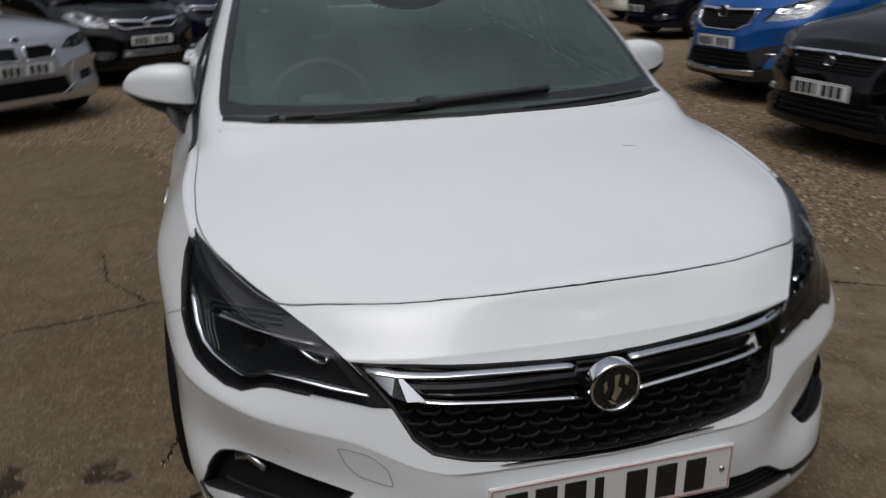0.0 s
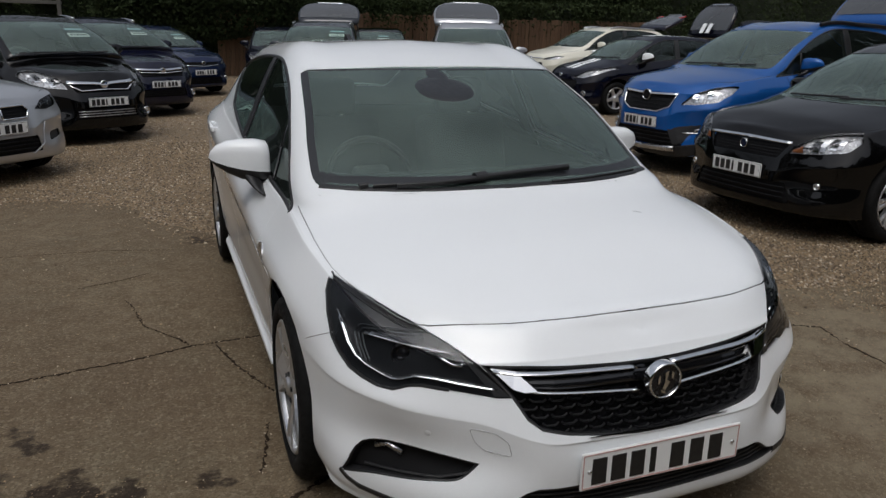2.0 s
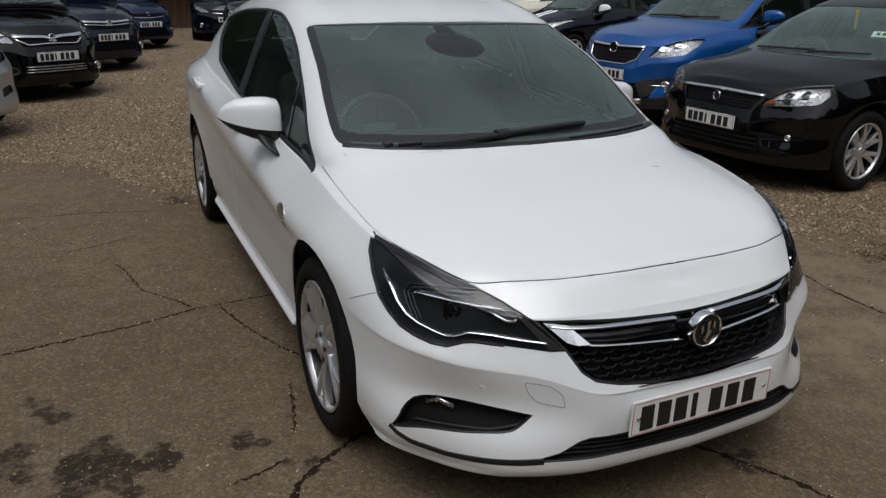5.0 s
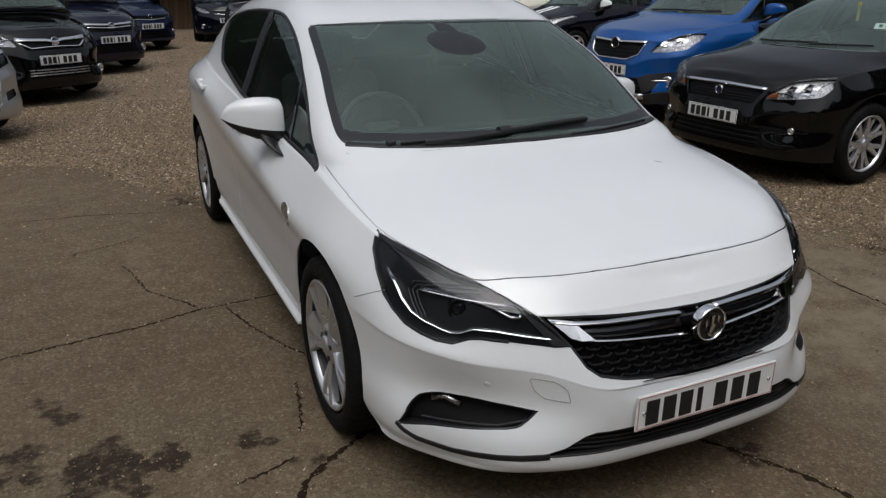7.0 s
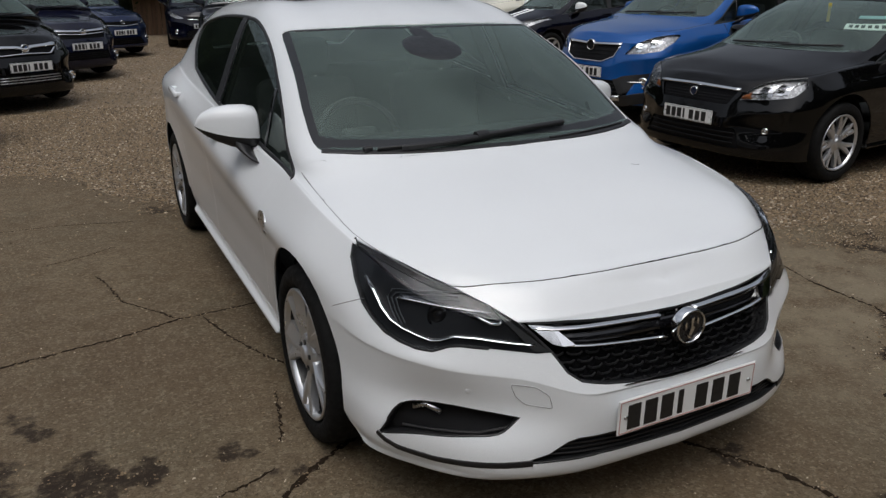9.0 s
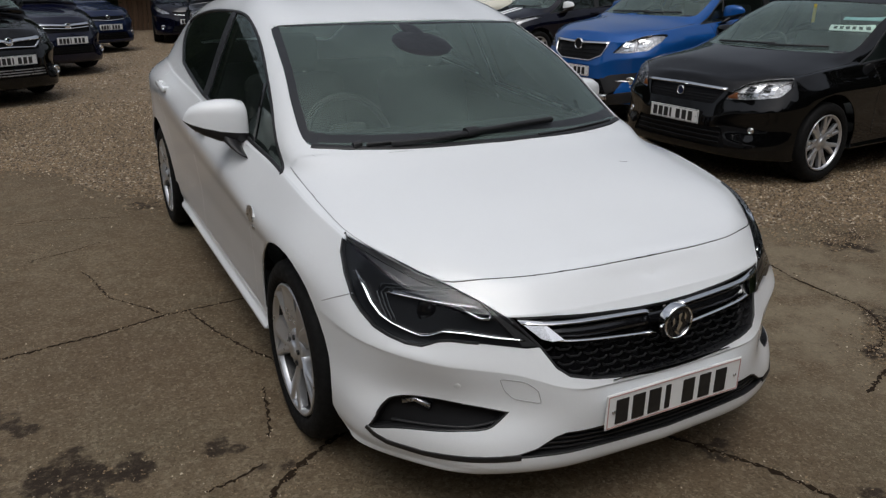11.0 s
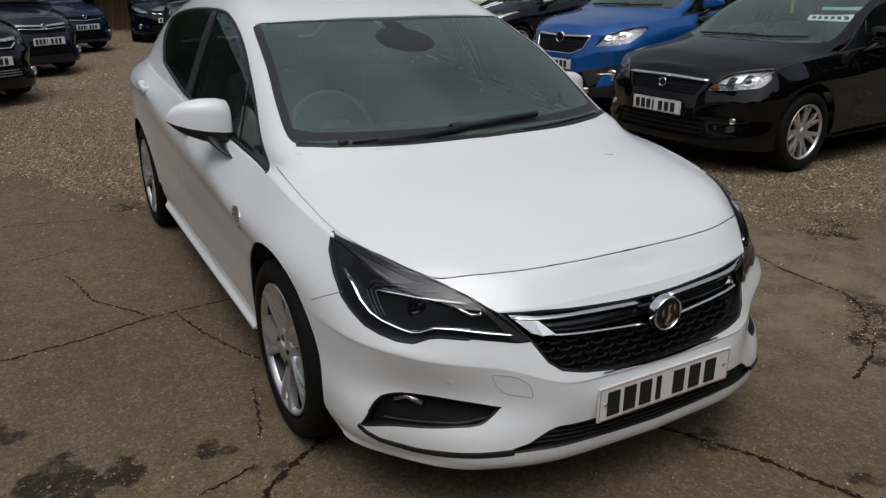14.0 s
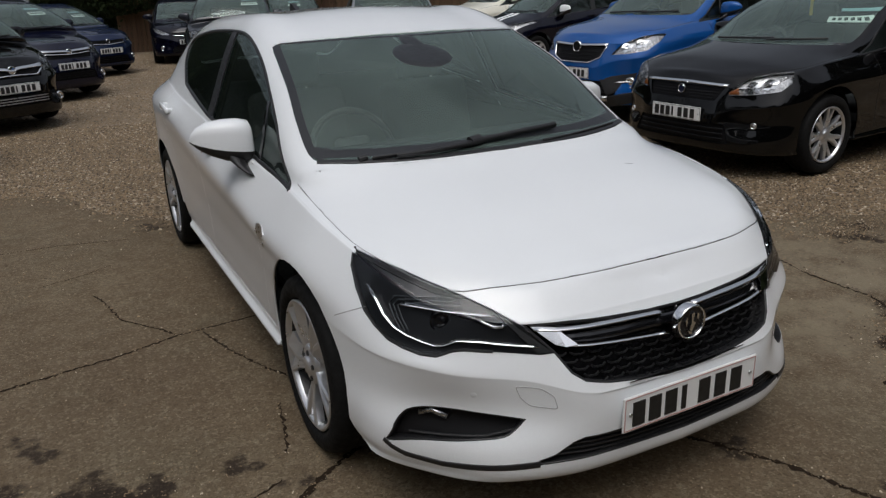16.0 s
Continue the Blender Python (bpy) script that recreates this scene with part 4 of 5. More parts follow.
    for s in (-1, 1):
        H.strip("bonnet_gap", "top", [(s * a, c) for a, c in front[12:] + half[25:26]], .0022, GAP, root, .0008, .003, .02)
    H.strip("scratch", "top", [(.358, .710), (.374, .705), (.389, .702)], .003, INK, root, .0006, .001, .01)
    # glass surround, mirror and wipers
    for s in (-1, 1):
        H.strip("screen_seal", "front", [(s * a, c) for a, c in ((.688, .975), (.690, 1.0), (.673, 1.093), (.638, 1.217), (.601, 1.322))], .032, FRIT, root, -.0026, .003, .02)
    H.strip("screen_seal", "front", [(-.69, .980), (-.4, .980), (.4, .980), (.69, .980)], .078, FRIT, root, -.0022, .003, .03)
    H.strip("screen_seal", "front", [(-.60, 1.33), (-.3, 1.338), (.3, 1.338), (.60, 1.33)], .022, GLOSS, root, -.002, .004, .05)
    H.strip("cowl", "front", [(-.69, .959), (-.45, .957), (-.2, .957), (0, .957), (.2, .957), (.45, .957), (.69, .959)], .026, TRIM, root, .004, .006, .02, "black strip under the windscreen")
    H.strip("wiper", "front", [(-.13, .975), (.06, .984), (.265, .991)], .020, TRIM, root, .024, -.006, .05, "black windscreen wiper blade")
    H.strip("wiper", "front", [(-.52, .959), (-.32, .969), (-.14, .977)], .010, TRIM, root, .018, -.004, .05, "black windscreen wiper blade")
    H.strip("wiper_arm", "front", [(-.44, .957), (-.28, .963), (-.13, .971)], .018, TRIM, root, .026, -.010, .05, taper=(.5, 1))
    H.strip("wiper_joint", "front", [(-.145, .974), (-.095, .978)], .038, TRIM, root, .032, -.010, .03)
    H.strip("wiper_arm", "front", [(-.565, .957), (-.535, .962)], .020, TRIM, root, .022, -.006, .03)
    H.strip("wiper_arm", "front", [(.16, .958), (.40, .962), (.60, .962)], .010, TRIM, root, .010, -.002, .05)
    bm = bmesh.new()
    bmesh.ops.create_uvsphere(bm, u_segments=24, v_segments=14, radius=1)
    bmesh.ops.transform(bm, matrix=Matrix.Diagonal((.135, .03, .048, 1)), verts=bm.verts)
    mirror = part("rear_view_mirror", bm, CAVITY, root, "dark interior mirror behind the windscreen", pose(0, 1.66, 1.255), True)
    dome_on(H, "mirror_housing", -.068, 1.268, .126, .044, FRIT, root, -.001)
    dome_on(H, "mirror_housing", -.055, 1.312, .045, .030, FRIT, root, -.001)
    # roof: aerial fin
    fin = bmesh.new()
    prof = [(3.30, 0), (3.36, .02), (3.44, .055), (3.47, .055), (3.49, 0)]
    zr = H.on("top", 0, 3.4).z - .004
    a = [fin.verts.new((-.014, y, zr + z)) for y, z in prof]
    c = [fin.verts.new((.014, y, zr + z)) for y, z in prof]
    fin.faces.new(a), fin.faces.new(c[::-1])
    for k in range(5):
        fin.faces.new((a[k], c[k], c[(k + 1) % 5], a[(k + 1) % 5]))
    bmesh.ops.recalc_face_normals(fin, faces=fin.faces)
    part("aerial", fin, TRIM, root)
    finish(H, root, mod, WHITE, .012, "white painted body shell")


white_hatchback()


# ---- the other cars ----
def sticker(H, root, x, z, w=.30, h=.085, n=6):
    """A price card inside the windscreen: teal head, white field, dark bars."""
    c = H.strip("price_sticker", "front", [(x - w / 2, z), (x + w / 2, z)], h, PAPER, root, -.008, .010, .08, "price card with illegible dark bars")
    H.strip("sticker_head", "front", [(x - w * .45, z + h * .85), (x + w * .45, z + h * .85)], h * .55, STICKER, c, -.008, .010, .08)
    for k in range(n):
        u = x - w * .36 + w * .72 * k / (n - 1)
        H.strip("sticker_bar", "front", [(u - .013, z), (u + .013, z)], h * .5, INK, c, -.006, .008, .05)


DARK_MESH = plain("dark_grille_mesh", (.006, .006, .007), .55, spec=.2)
SIDE_BLACK = plain("privacy_glass", (.05, .053, .056), .2, coat=1.0)


def tailgate(root, mod, colour, roof, stripes=False, lift=30, length=.88, lamps=False, wide=1.0):
    """A tailgate raised on its roof hinge, seen on its outer side."""
    k = mod.k * wide
    hinge = pose(0, mod.y(3.75), roof - .05, lift)
    rows = [(0, .55), (.12, .585), (.36, .60), (.58, .575), (.74, .52), (.86, .42), (.93, .28)]
    bm = bmesh.new()
    lay = []
    for zz in (0, -.07):
        lay.append([[bm.verts.new((x * w * k, u * length / .93, zz + .05 * math.sin(u * 3) * (1 - x * x * .6))) for x in np.linspace(-1, 1, 9)] for u, w in rows])
    for n, L in enumerate(lay):
        for a, b in zip(L, L[1:]):
            for j in range(8):
                q = (a[j], a[j + 1], b[j + 1], b[j])
                bm.faces.new(q if n == 0 else q[::-1])
    up, dn = lay
    ring_u = up[0] + [r[-1] for r in up[1:-1]] + up[-1][::-1] + [r[0] for r in reversed(up[1:-1])]
    ring_d = dn[0] + [r[-1] for r in dn[1:-1]] + dn[-1][::-1] + [r[0] for r in reversed(dn[1:-1])]
    for i in range(len(ring_u)):
        j = (i + 1) % len(ring_u)
        bm.faces.new((ring_u[i], ring_d[i], ring_d[j], ring_u[j]))
    bmesh.ops.recalc_face_normals(bm, faces=bm.faces)
    t = part("tailgate", bm, colour, root, "raised tailgate", hinge, True)
    vs, fs = [], []
    us = np.linspace(.18, .84, 7)
    for u in us:
        w = float(np.interp(u, [q[0] for q in rows], [q[1] for q in rows])) * .95
        vs += [(x * w * k, u * length / .93, .05 * math.sin(u * 3) * (1 - x * x * .6) + .006) for x in np.linspace(-1, 1, 9)]
    fs = [(a * 9 + j, a * 9 + j + 1, a * 9 + j + 10, a * 9 + j + 9) for a in range(6) for j in range(8)]
    put_mesh("tailgate_glass", vs, fs, SIDE_BLACK, t, label="dark rear window of the tailgate")
    part("tailgate_trim", box((.50 * k, .035, .03), (0, .84 * length / .88, .022), .01, 2), SATIN, t)
    for s in (-1, 1):
        if lamps:
            part("tail_lamp", box((.16 * k, .13, .03), (s * .46 * k, .70, .02), .012, 2), RED, t)
        bm = bmesh.new()
        bmesh.ops.create_cone(bm, cap_ends=True, segments=8, radius1=.012, radius2=.012, depth=.62, matrix=pose(s * .56 * k, .18, -.30, 38 + lift - 30))
        part("gas_strut", bm, TRIM, t)
    if stripes:
        for x in (-.09, .09):
            part("stripe", box((.11, .22, .004), (x, .16, .072), .001, 1), PAPER, t)
    return t


def car_face(root, H, mod, colour, lamp, grille, plate_z, lamp_mat=None, bars=(), lower=None, fogs=None, mark=None, amber=None, mark_fill=None, reflect=(), low_mat=None):
    """Lamps, grille, bars, badge, plate and intakes on the front of a car, in its own metres."""
    for s, view in ((-1, "right"), (1, "left")):
        flip = (lambda p: p) if s > 0 else (lambda p: [(-a, c) for a, c in p])
        turn = (lambda p: p) if s > 0 else mirrored
        piece = H.cut("front", rounded(turn(lamp), .02), -1, 1.3)
        house = H.skin("headlight", piece, lamp_mat or LAMP_IN, root, -.03, .01, "clear headlight")
        lens = H.skin("lens", piece, LENS, house, .002, 0)
        if lens:
            lens.visible_shadow = False
        for x, z, r in reflect:
            for k, (u, w, size) in enumerate(((-.45, .35, .62), (.35, .40, .50), (-.30, -.50, .48), (.45, -.35, .42))):
                c = [(x + r * (u + size * a), z + r * (w + size * b)) for a, b in ((-.9, -.7), (.8, -.9), (1.0, .6), (-.6, .9))]
                patch_on(H, "reflector", "front", flip(c)[::s], SATIN if k % 2 else CHROME, house, -.012 - .003 * k, .020, tilt=.3 - .2 * k)
        if amber:
            H.strip("indicator", "front", flip(amber), .05, AMBER, house, -.006, .015, .04, taper=(.4, 1))
        if fogs:
            x, z, r = fogs
            p = H.on("front", s * x, z)
            v, f = lathe([(r * 1.5, -.02), (r * 1.5, .004), (r * 1.1, .004), (r, -.01), (r * .5, -.002), (.0005, 0)], 20)
            put_mesh("fog_light", v, f, CHROME, root, m=pose(p.x, p.y - .012, p.z, 0, 0, -90 + s * 18), label="round fog light")
        door_mirror(root, (s * .80 * mod.k, mod.y(1.55), mod.z(.95) + .06), s, colour, .95)
        for y, z in ((2.15, .86), (3.1, .91)):
            H.strip("door_handle", view, mod.yz([(y, z), (y + .17, z + .01)]), .03, colour, root, .03, -.012, .05)
        for path in ([(1.36, .29), (1.32, .60), (1.30, .87)], [(2.37, .29), (2.37, .945)], [(3.05, .35), (3.13, .62), (3.24, .8), (3.27, .95)]):
            seam(H, root, view, mod.yz(path))
    piece = H.cut("front", rounded(grille, .02), -1, .9)
    g = H.skin("grille", piece, DARK_MESH, root, -.02, .01, "black front grille")
    lo, hi = min(c for _, c in grille), max(c for _, c in grille)
    wide = max(a for a, _ in grille)
    for z in np.linspace(lo, hi, 6)[1:-1]:
        H.strip("grille_slat", "front", [(-wide * .88, z), (0, z), (wide * .88, z)], .008, DARK_MESH, g, -.012, .014, .08)
    for path, w, mat in bars:
        H.strip("grille_bar", "front", path, w, mat, g, .010, .012, .04, tilt=.5)
    if lower:
        piece = H.cut("front", rounded(lower, .02), -1, .9)
        low = H.skin("lower_grille", piece, DARK_MESH, root, -.025, .01, "black lower intake")
        lo, hi = min(c for _, c in lower), max(c for _, c in lower)
        wide = min(abs(a) for a, _ in lower)
        for z in np.linspace(lo, hi, 5)[1:-1]:
            H.strip("intake_bar", "front", [(-wide, z), (0, z), (wide, z)], .012, low_mat or DARK_MESH, low, -.002, .014, .08)
    p = H.on("front", 0, plate_z)
    number_plate(root, (0, min(p.y, H.on("front", .25, plate_z).y) - .012, plate_z))
    if mark:
        badge(H, root, mark[0], mark[1], mark_fill or CHROME)
    # bonnet edge and wipers
    pts = [(.60, .40), (.70, .52), (.765, .70), (.775, .9), (.77, 1.1)]
    for s in (-1, 1):
        seam(H, root, "top", [(s * a * mod.k, mod.y(c)) for a, c in pts])
    for a, c in (((-.44, .967), (.15, .985)), ((.10, .972), (.55, .988))):
        H.strip("wiper", "front", mod.xz([a, c]), .018, TRIM, root, .022, -.008, .06)
    H.strip("screen_seal", "front", mod.xz([(-.68, .965), (0, .965), (.68, .965)]), .03, GLOSS, root, -.002, .004, .06)


def begin(name, label, colour, at, yaw, mod, group, **wheels):
    root = thing(name, pose(*at, 0, 0, yaw), label, "car", group)
    return root, shell(root, mod, colour, 5, 3, **wheels)


def sym(half):
    """A symmetrical outline from the points of its +x half, listed upwards."""
    return list(half) + [(-a, c) for a, c in reversed(half)]


RIGHT_ROW, LEFT_ROW, BACK_ROW = "cars parked in the right row", "cars parked in the left row", "cars parked along the fence"



def black_hatchback():
    mod = Model(1.84, keys(.77, .95, 2.0, 3.42, 4.33), levels(.19, .72, .98, 1.497), .318)
    root, H = begin("hatchback", "black five-door hatchback with chrome grille bar on gravel", BLACK, (3.18, 3.26, 0), -87, mod, RIGHT_ROW, spokes=7, style="vee", rim=.222)
    car_face(root, H, mod, BLACK, [(.405, .645), (.60, .660), (.765, .690), (.80, .765), (.765, .832), (.64, .815), (.53, .780), (.46, .715)],
             sym([(.34, .60), (.40, .71)]), .488, LAMP_IN, [([(-.42, .722), (0, .732), (.41, .722)], .034, CHROME)],
             sym([(.50, .27), (.44, .425)]), (.645, .425, .016), (.672, .036), [(.435, .668), (.50, .685)], STEEL_BLUE, [(.595, .720, .050), (.69, .745, .046)])
    sticker(H, root, .54, 1.175)
    bm = bmesh.new()
    box((.03, .006, .16), (0, 0, 0), .004, 1, bm)
    part("air_freshener", bm, plain("yellow_card", (.55, .42, .05), .6), root, "", pose(.02, 1.62, 1.26))
    finish(H, root, mod, BLACK, label="glossy black body shell")


def blue_crossover():
    mod = Model(1.78, keys(.88, .98, 2.0, 3.43, 4.28), levels(.22, .90, 1.14, 1.705), .335)
    root, H = begin("crossover", "bright blue compact crossover with its tailgate open", BLUE, (3.918, 5.635, 0), -84, mod, RIGHT_ROW, spokes=5, style="twin")
    car_face(root, H, mod, BLUE, [(.46, .768), (.62, .778), (.76, .81), (.80, .90), (.79, .980), (.67, .962), (.55, .885)],
             sym([(.22, .68), (.36, .74), (.41, .88)]), .565, LAMP_IN, [([(-.41, .875), (-.1, .865), (.1, .865), (.41, .875)], .035, CHROME), ([(-.40, .86), (-.36, .74), (-.22, .68), (.22, .68), (.36, .74), (.40, .86)], .014, CHROME)],
             sym([(.54, .32), (.60, .49)]), (.66, .470, .040), (.845, .060), None, DARK_MESH, [(.60, .845, .05), (.70, .885, .045)])
    H.strip("skid_plate", "front", [(-.48, .30), (0, .285), (.48, .30)], .06, SATIN, root, .02, .01, .06)
    for s, view in ((-1, "right"), (1, "left")):
        H.strip("bumper_cladding", "front", [(s * .06, .265), (s * .50, .27), (s * .80, .34)], .12, TRIM, root, .004, .006, .05)
        H.strip("fog_bar", "front", [(s * .53, .475), (s * .78, .485)], .012, CHROME, root, .012, .004, .03)
        H.strip("lower_cladding", view, mod.yz([(1.25, .30), (3.15, .30)]), .13, TRIM, root, .006, .006, .1)
        H.strip("roof_rail", "top", [(s * .56, mod.y(2.0)), (s * .57, mod.y(2.7)), (s * .55, mod.y(3.4))], .03, TRIM, root, .05, -.01, .1)
        H.strip("bumper_cladding", "front", [(s * .42, .43), (s * .52, .49), (s * .66, .535), (s * .79, .55)], .23, TRIM, root, .004, .006, .04)
    tailgate(root, mod, BLUE, 1.705, lift=42)
    finish(H, root, mod, BLUE, label="bright blue body shell")


def striped_hatchback():
    mod = Model(1.72, keys(.80, .90, 1.85, 3.29, 3.95), levels(.19, .72, .99, 1.48), .300)
    root, H = begin("hatchback", "dark navy small hatchback with white bonnet stripes", NAVY, (6.15, 11.5, 0), -88, mod, RIGHT_ROW, spokes=5, style="single", rim=.20)
    car_face(root, H, mod, NAVY, [(.42, .68), (.58, .66), (.74, .73), (.80, .84), (.76, .88), (.56, .80)],
             sym([(.42, .42), (.50, .56), (.46, .63)]), .50, LAMP_IN, [], None, (.62, .38, .035), (.69, .04))
    for x in (-.03, .13):
        H.strip("stripe", "top", [(x, .22), (x, .5), (x, mod.y(.93))], .11, PAPER, root, .002, .003, .05)
    for x in (-.03, .13):
        H.strip("stripe", "top", [(x, mod.y(2.1)), (x, mod.y(3.4))], .11, PAPER, root, .002, .003, .1)
    for s in (-1, 1):
        door_mirror(root, (s * .82 * mod.k, mod.y(1.5), mod.z(.95) + .065), s, PAPER, .98)
    tailgate(root, mod, NAVY, 1.48, True, lift=60, length=.76)
    finish(H, root, mod, NAVY, label="dark navy body shell")


def cream_crossover():
    mod = Model(1.76, keys(.82, .92, 1.9, 3.34, 4.0), levels(.22, .88, 1.13, 1.65), .33)
    root, H = begin("crossover", "cream white compact crossover on gravel", CREAM, (7.4, 15.2, 0), -88, mod, RIGHT_ROW, spokes=5, style="twin")
    car_face(root, H, mod, CREAM, [(.46, .84), (.60, .83), (.76, .86), (.80, .92), (.70, .93), (.54, .89)],
             sym([(.40, .52), (.50, .68), (.46, .78)]), .52, LAMP_IN, [([(-.45, .87), (0, .875), (.45, .87)], .03, CHROME)], None, (.62, .46, .035), (.86, .045))
    for s in (-1, 1):
        H.strip("roof_rail", "top", [(s * .56, mod.y(2.0)), (s * .57, mod.y(2.7)), (s * .55, mod.y(3.4))], .03, SATIN, root, .05, -.01, .1)
    tailgate(root, mod, INDIGO, 1.65, lift=22, lamps=True)
    finish(H, root, mod, CREAM, label="cream white body shell")


def silver_saloon():
    mod = Model(1.82, keys(.78, 1.30, 2.4, 3.54, 4.53), levels(.20, .735, .97, 1.44), .318)
    root, H = begin("saloon", "silver saloon with black twin grille on gravel", SILVER, (-2.54, 6.45, 0), 43, mod, LEFT_ROW, spokes=5, style="twin")
    kidney = [(.04, .615), (.29, .622), (.33, .69), (.28, .735), (.04, .73)]
    car_face(root, H, mod, SILVER, [(.40, .685), (.56, .675), (.74, .705), (.80, .775), (.74, .805), (.52, .765)],
             kidney, .535, LAMP_DARK, [], sym([(.42, .29), (.38, .445)]), None, (.785, .035), None, STEEL_BLUE, [(.50, .72, .035), (.62, .735, .035)])
    piece = H.cut("front", rounded(mirrored(kidney), .02), -1, .9)
    H.skin("grille", piece, TRIM, root, -.02, .01, "black kidney grille")
    for s in (-1, 1):
        k = [(s * a, c) for a, c in kidney + kidney[:1]]
        H.strip("grille_frame", "front", k, .018, CHROME, root, .008, .01, .03)
        piece = H.cut("front", rounded([(s * a, c) for a, c in ((.54, .37), (.74, .40), (.72, .47), (.56, .455))][::s], .02), -1, .9)
        H.skin("bumper_vent", piece, TRIM, root, -.02, .01)
        H.strip("bumper_edge", "front", [(s * .50, .56), (s * .47, .48), (s * .45, .36), (s * .30, .275)], .016, SILVER, root, .010, .006, .03)
    finish(H, root, mod, SILVER, label="silver body shell")


def people_carrier(label, colour, at, yaw, group, roof, bars, card=None, gate=False, wide=1.80, nose=.80, low_mat=None):
    mod = Model(wide, keys(.92, .90, 1.95, 3.62, 4.45), levels(.18, nose, 1.07, roof), .32)
    root, H = begin("people_carrier", label, colour, at, yaw, mod, group, spokes=5, style="twin")
    z = nose
    car_face(root, H, mod, colour, [(.43, z - .105), (.62, z - .09), (.75, z - .04), (.80, z + .04), (.76, z + .105), (.62, z + .11), (.49, z + .025)],
             sym([(.36, z - .15), (.42, z - .02)]), .535, LAMP_IN, bars(z), sym([(.42, .33), (.38, .455)]), (.66, .36, .035), (z - .055, .05), None, CHROME, [(.58, z - .02, .060), (.69, z + .03, .050)], low_mat)
    for s in (-1, 1):
        H.strip("roof_rail", "top", [(s * .58, mod.y(1.95)), (s * .59, mod.y(2.7)), (s * .57, mod.y(3.5))], .028, SATIN, root, .04, -.01, .1)
    if card is not None:
        sticker(H, root, card, mod.z(1.2))
    if gate:
        tailgate(root, mod, colour, roof, wide=1.2)
    finish(H, root, mod, colour)
    return root


def plain_hatchback(label, colour, at, yaw, group, roof=1.49, card=None, bars=True):
    mod = Model(1.79, keys(.88, .95, 2.0, 3.5, 4.28), levels(.18, .74, .98, roof), .312)
    root, H = begin("hatchback", label, colour, at, yaw, mod, group, spokes=7, style="single")
    z = .74
    car_face(root, H, mod, colour, [(.46, z - .08), (.62, z - .08), (.77, z - .02), (.83, z + .07), (.78, z + .09), (.60, z + .02)],
             sym([(.36, z - .12), (.42, z - .03)]), .50, LAMP_IN, [([(-.40, z - .09), (0, z - .115), (.40, z - .09)], .016, CHROME)], sym([(.46, .26), (.40, .40)]), (.64, .36, .035), (z - .045, .04))
    if card is not None:
        sticker(H, root, card, mod.z(1.18))
    finish(H, root, mod, colour)


black_hatchback()
blue_crossover()
striped_hatchback()
cream_crossover()
silver_saloon()
people_carrier("black people carrier with winged chrome grille on gravel", BLACK, (-1.72, 9.075, 0), 30, LEFT_ROW, 1.635,
               lambda z: [([(-.43, z - .02), (-.10, z - .035), (0, z - .05), (.10, z - .035), (.43, z - .02)], .058, CHROME), ([(-.42, z - .05), (-.30, z - .125), (-.06, z - .115), (.06, z - .115), (.30, z - .125), (.42, z - .05)], .02, CHROME)], .30, low_mat=SATIN)
people_carrier("dark blue people carrier with chrome grille bar", INDIGO, (-.95, 12.0, 0), 30, LEFT_ROW, 1.62,
               lambda z: [([(-.43, z - .02), (0, z - .04), (.43, z - .02)], .05, CHROME), ([(-.40, z - .07), (0, z - .09), (.40, z - .07)], .022, CHROME)], .28)
plain_hatchback("mid blue hatchback with slim chrome grille", STEEL_BLUE, (-.05, 15.8, 0), 30, LEFT_ROW, 1.48, .26)
plain_hatchback("dark navy hatchback parked by the fence", NAVY, (1.85, 17.4, 0), -8, BACK_ROW)
people_carrier("dark grey people carrier with raised tailgate", GREY, (1.70, 12.85, 0), -17, BACK_ROW, 1.64, lambda z: [([(-.42, z - .03), (.42, z - .03)], .03, CHROME)], .36, True)
plain_hatchback("black hatchback with a sale card by the fence", BLACK, (4.2, 16.9, 0), -15, BACK_ROW, 1.52, .10)
people_carrier("silver people carrier with raised tailgate", SILVER, (3.95, 10.4, 0), -20, BACK_ROW, 1.66, lambda z: [([(-.42, z - .03), (.42, z - .03)], .03, CHROME)], None, True)


# ---- ground ----
def ground_material():
    m, nt, b = nodes_of("gravel")
    tc = nt.nodes.new("ShaderNodeTexCoord")
    vo = nt.nodes.new("ShaderNodeTexVoronoi")
    vo.inputs["Scale"].default_value = 55.0
    nt.links.new(tc.outputs["Object"], vo.inputs["Vector"])
    hsv = nt.nodes.new("ShaderNodeSeparateColor")
    nt.links.new(vo.outputs["Color"], hsv.inputs[0])
    c1 = mix_rgb(nt, hsv.outputs[0], (0.080, 0.053, 0.027), (0.27, 0.195, 0.118))
    c2 = mix_rgb(nt, ramp(nt, hsv.outputs[1], .8, .95), c1, (0.36, 0.32, 0.26))
    patch = noise_tex(nt, 0.7, 5.0)
    nt.links.new(mix_rgb(nt, ramp(nt, patch, .4, .7, 0, .5), c2, (0.12, 0.086, 0.050)), b.inputs["Base Color"])
    b.inputs["Roughness"].default_value = .85
    bump(nt, b, vo.outputs["Distance"], .8, -.012)
    return m


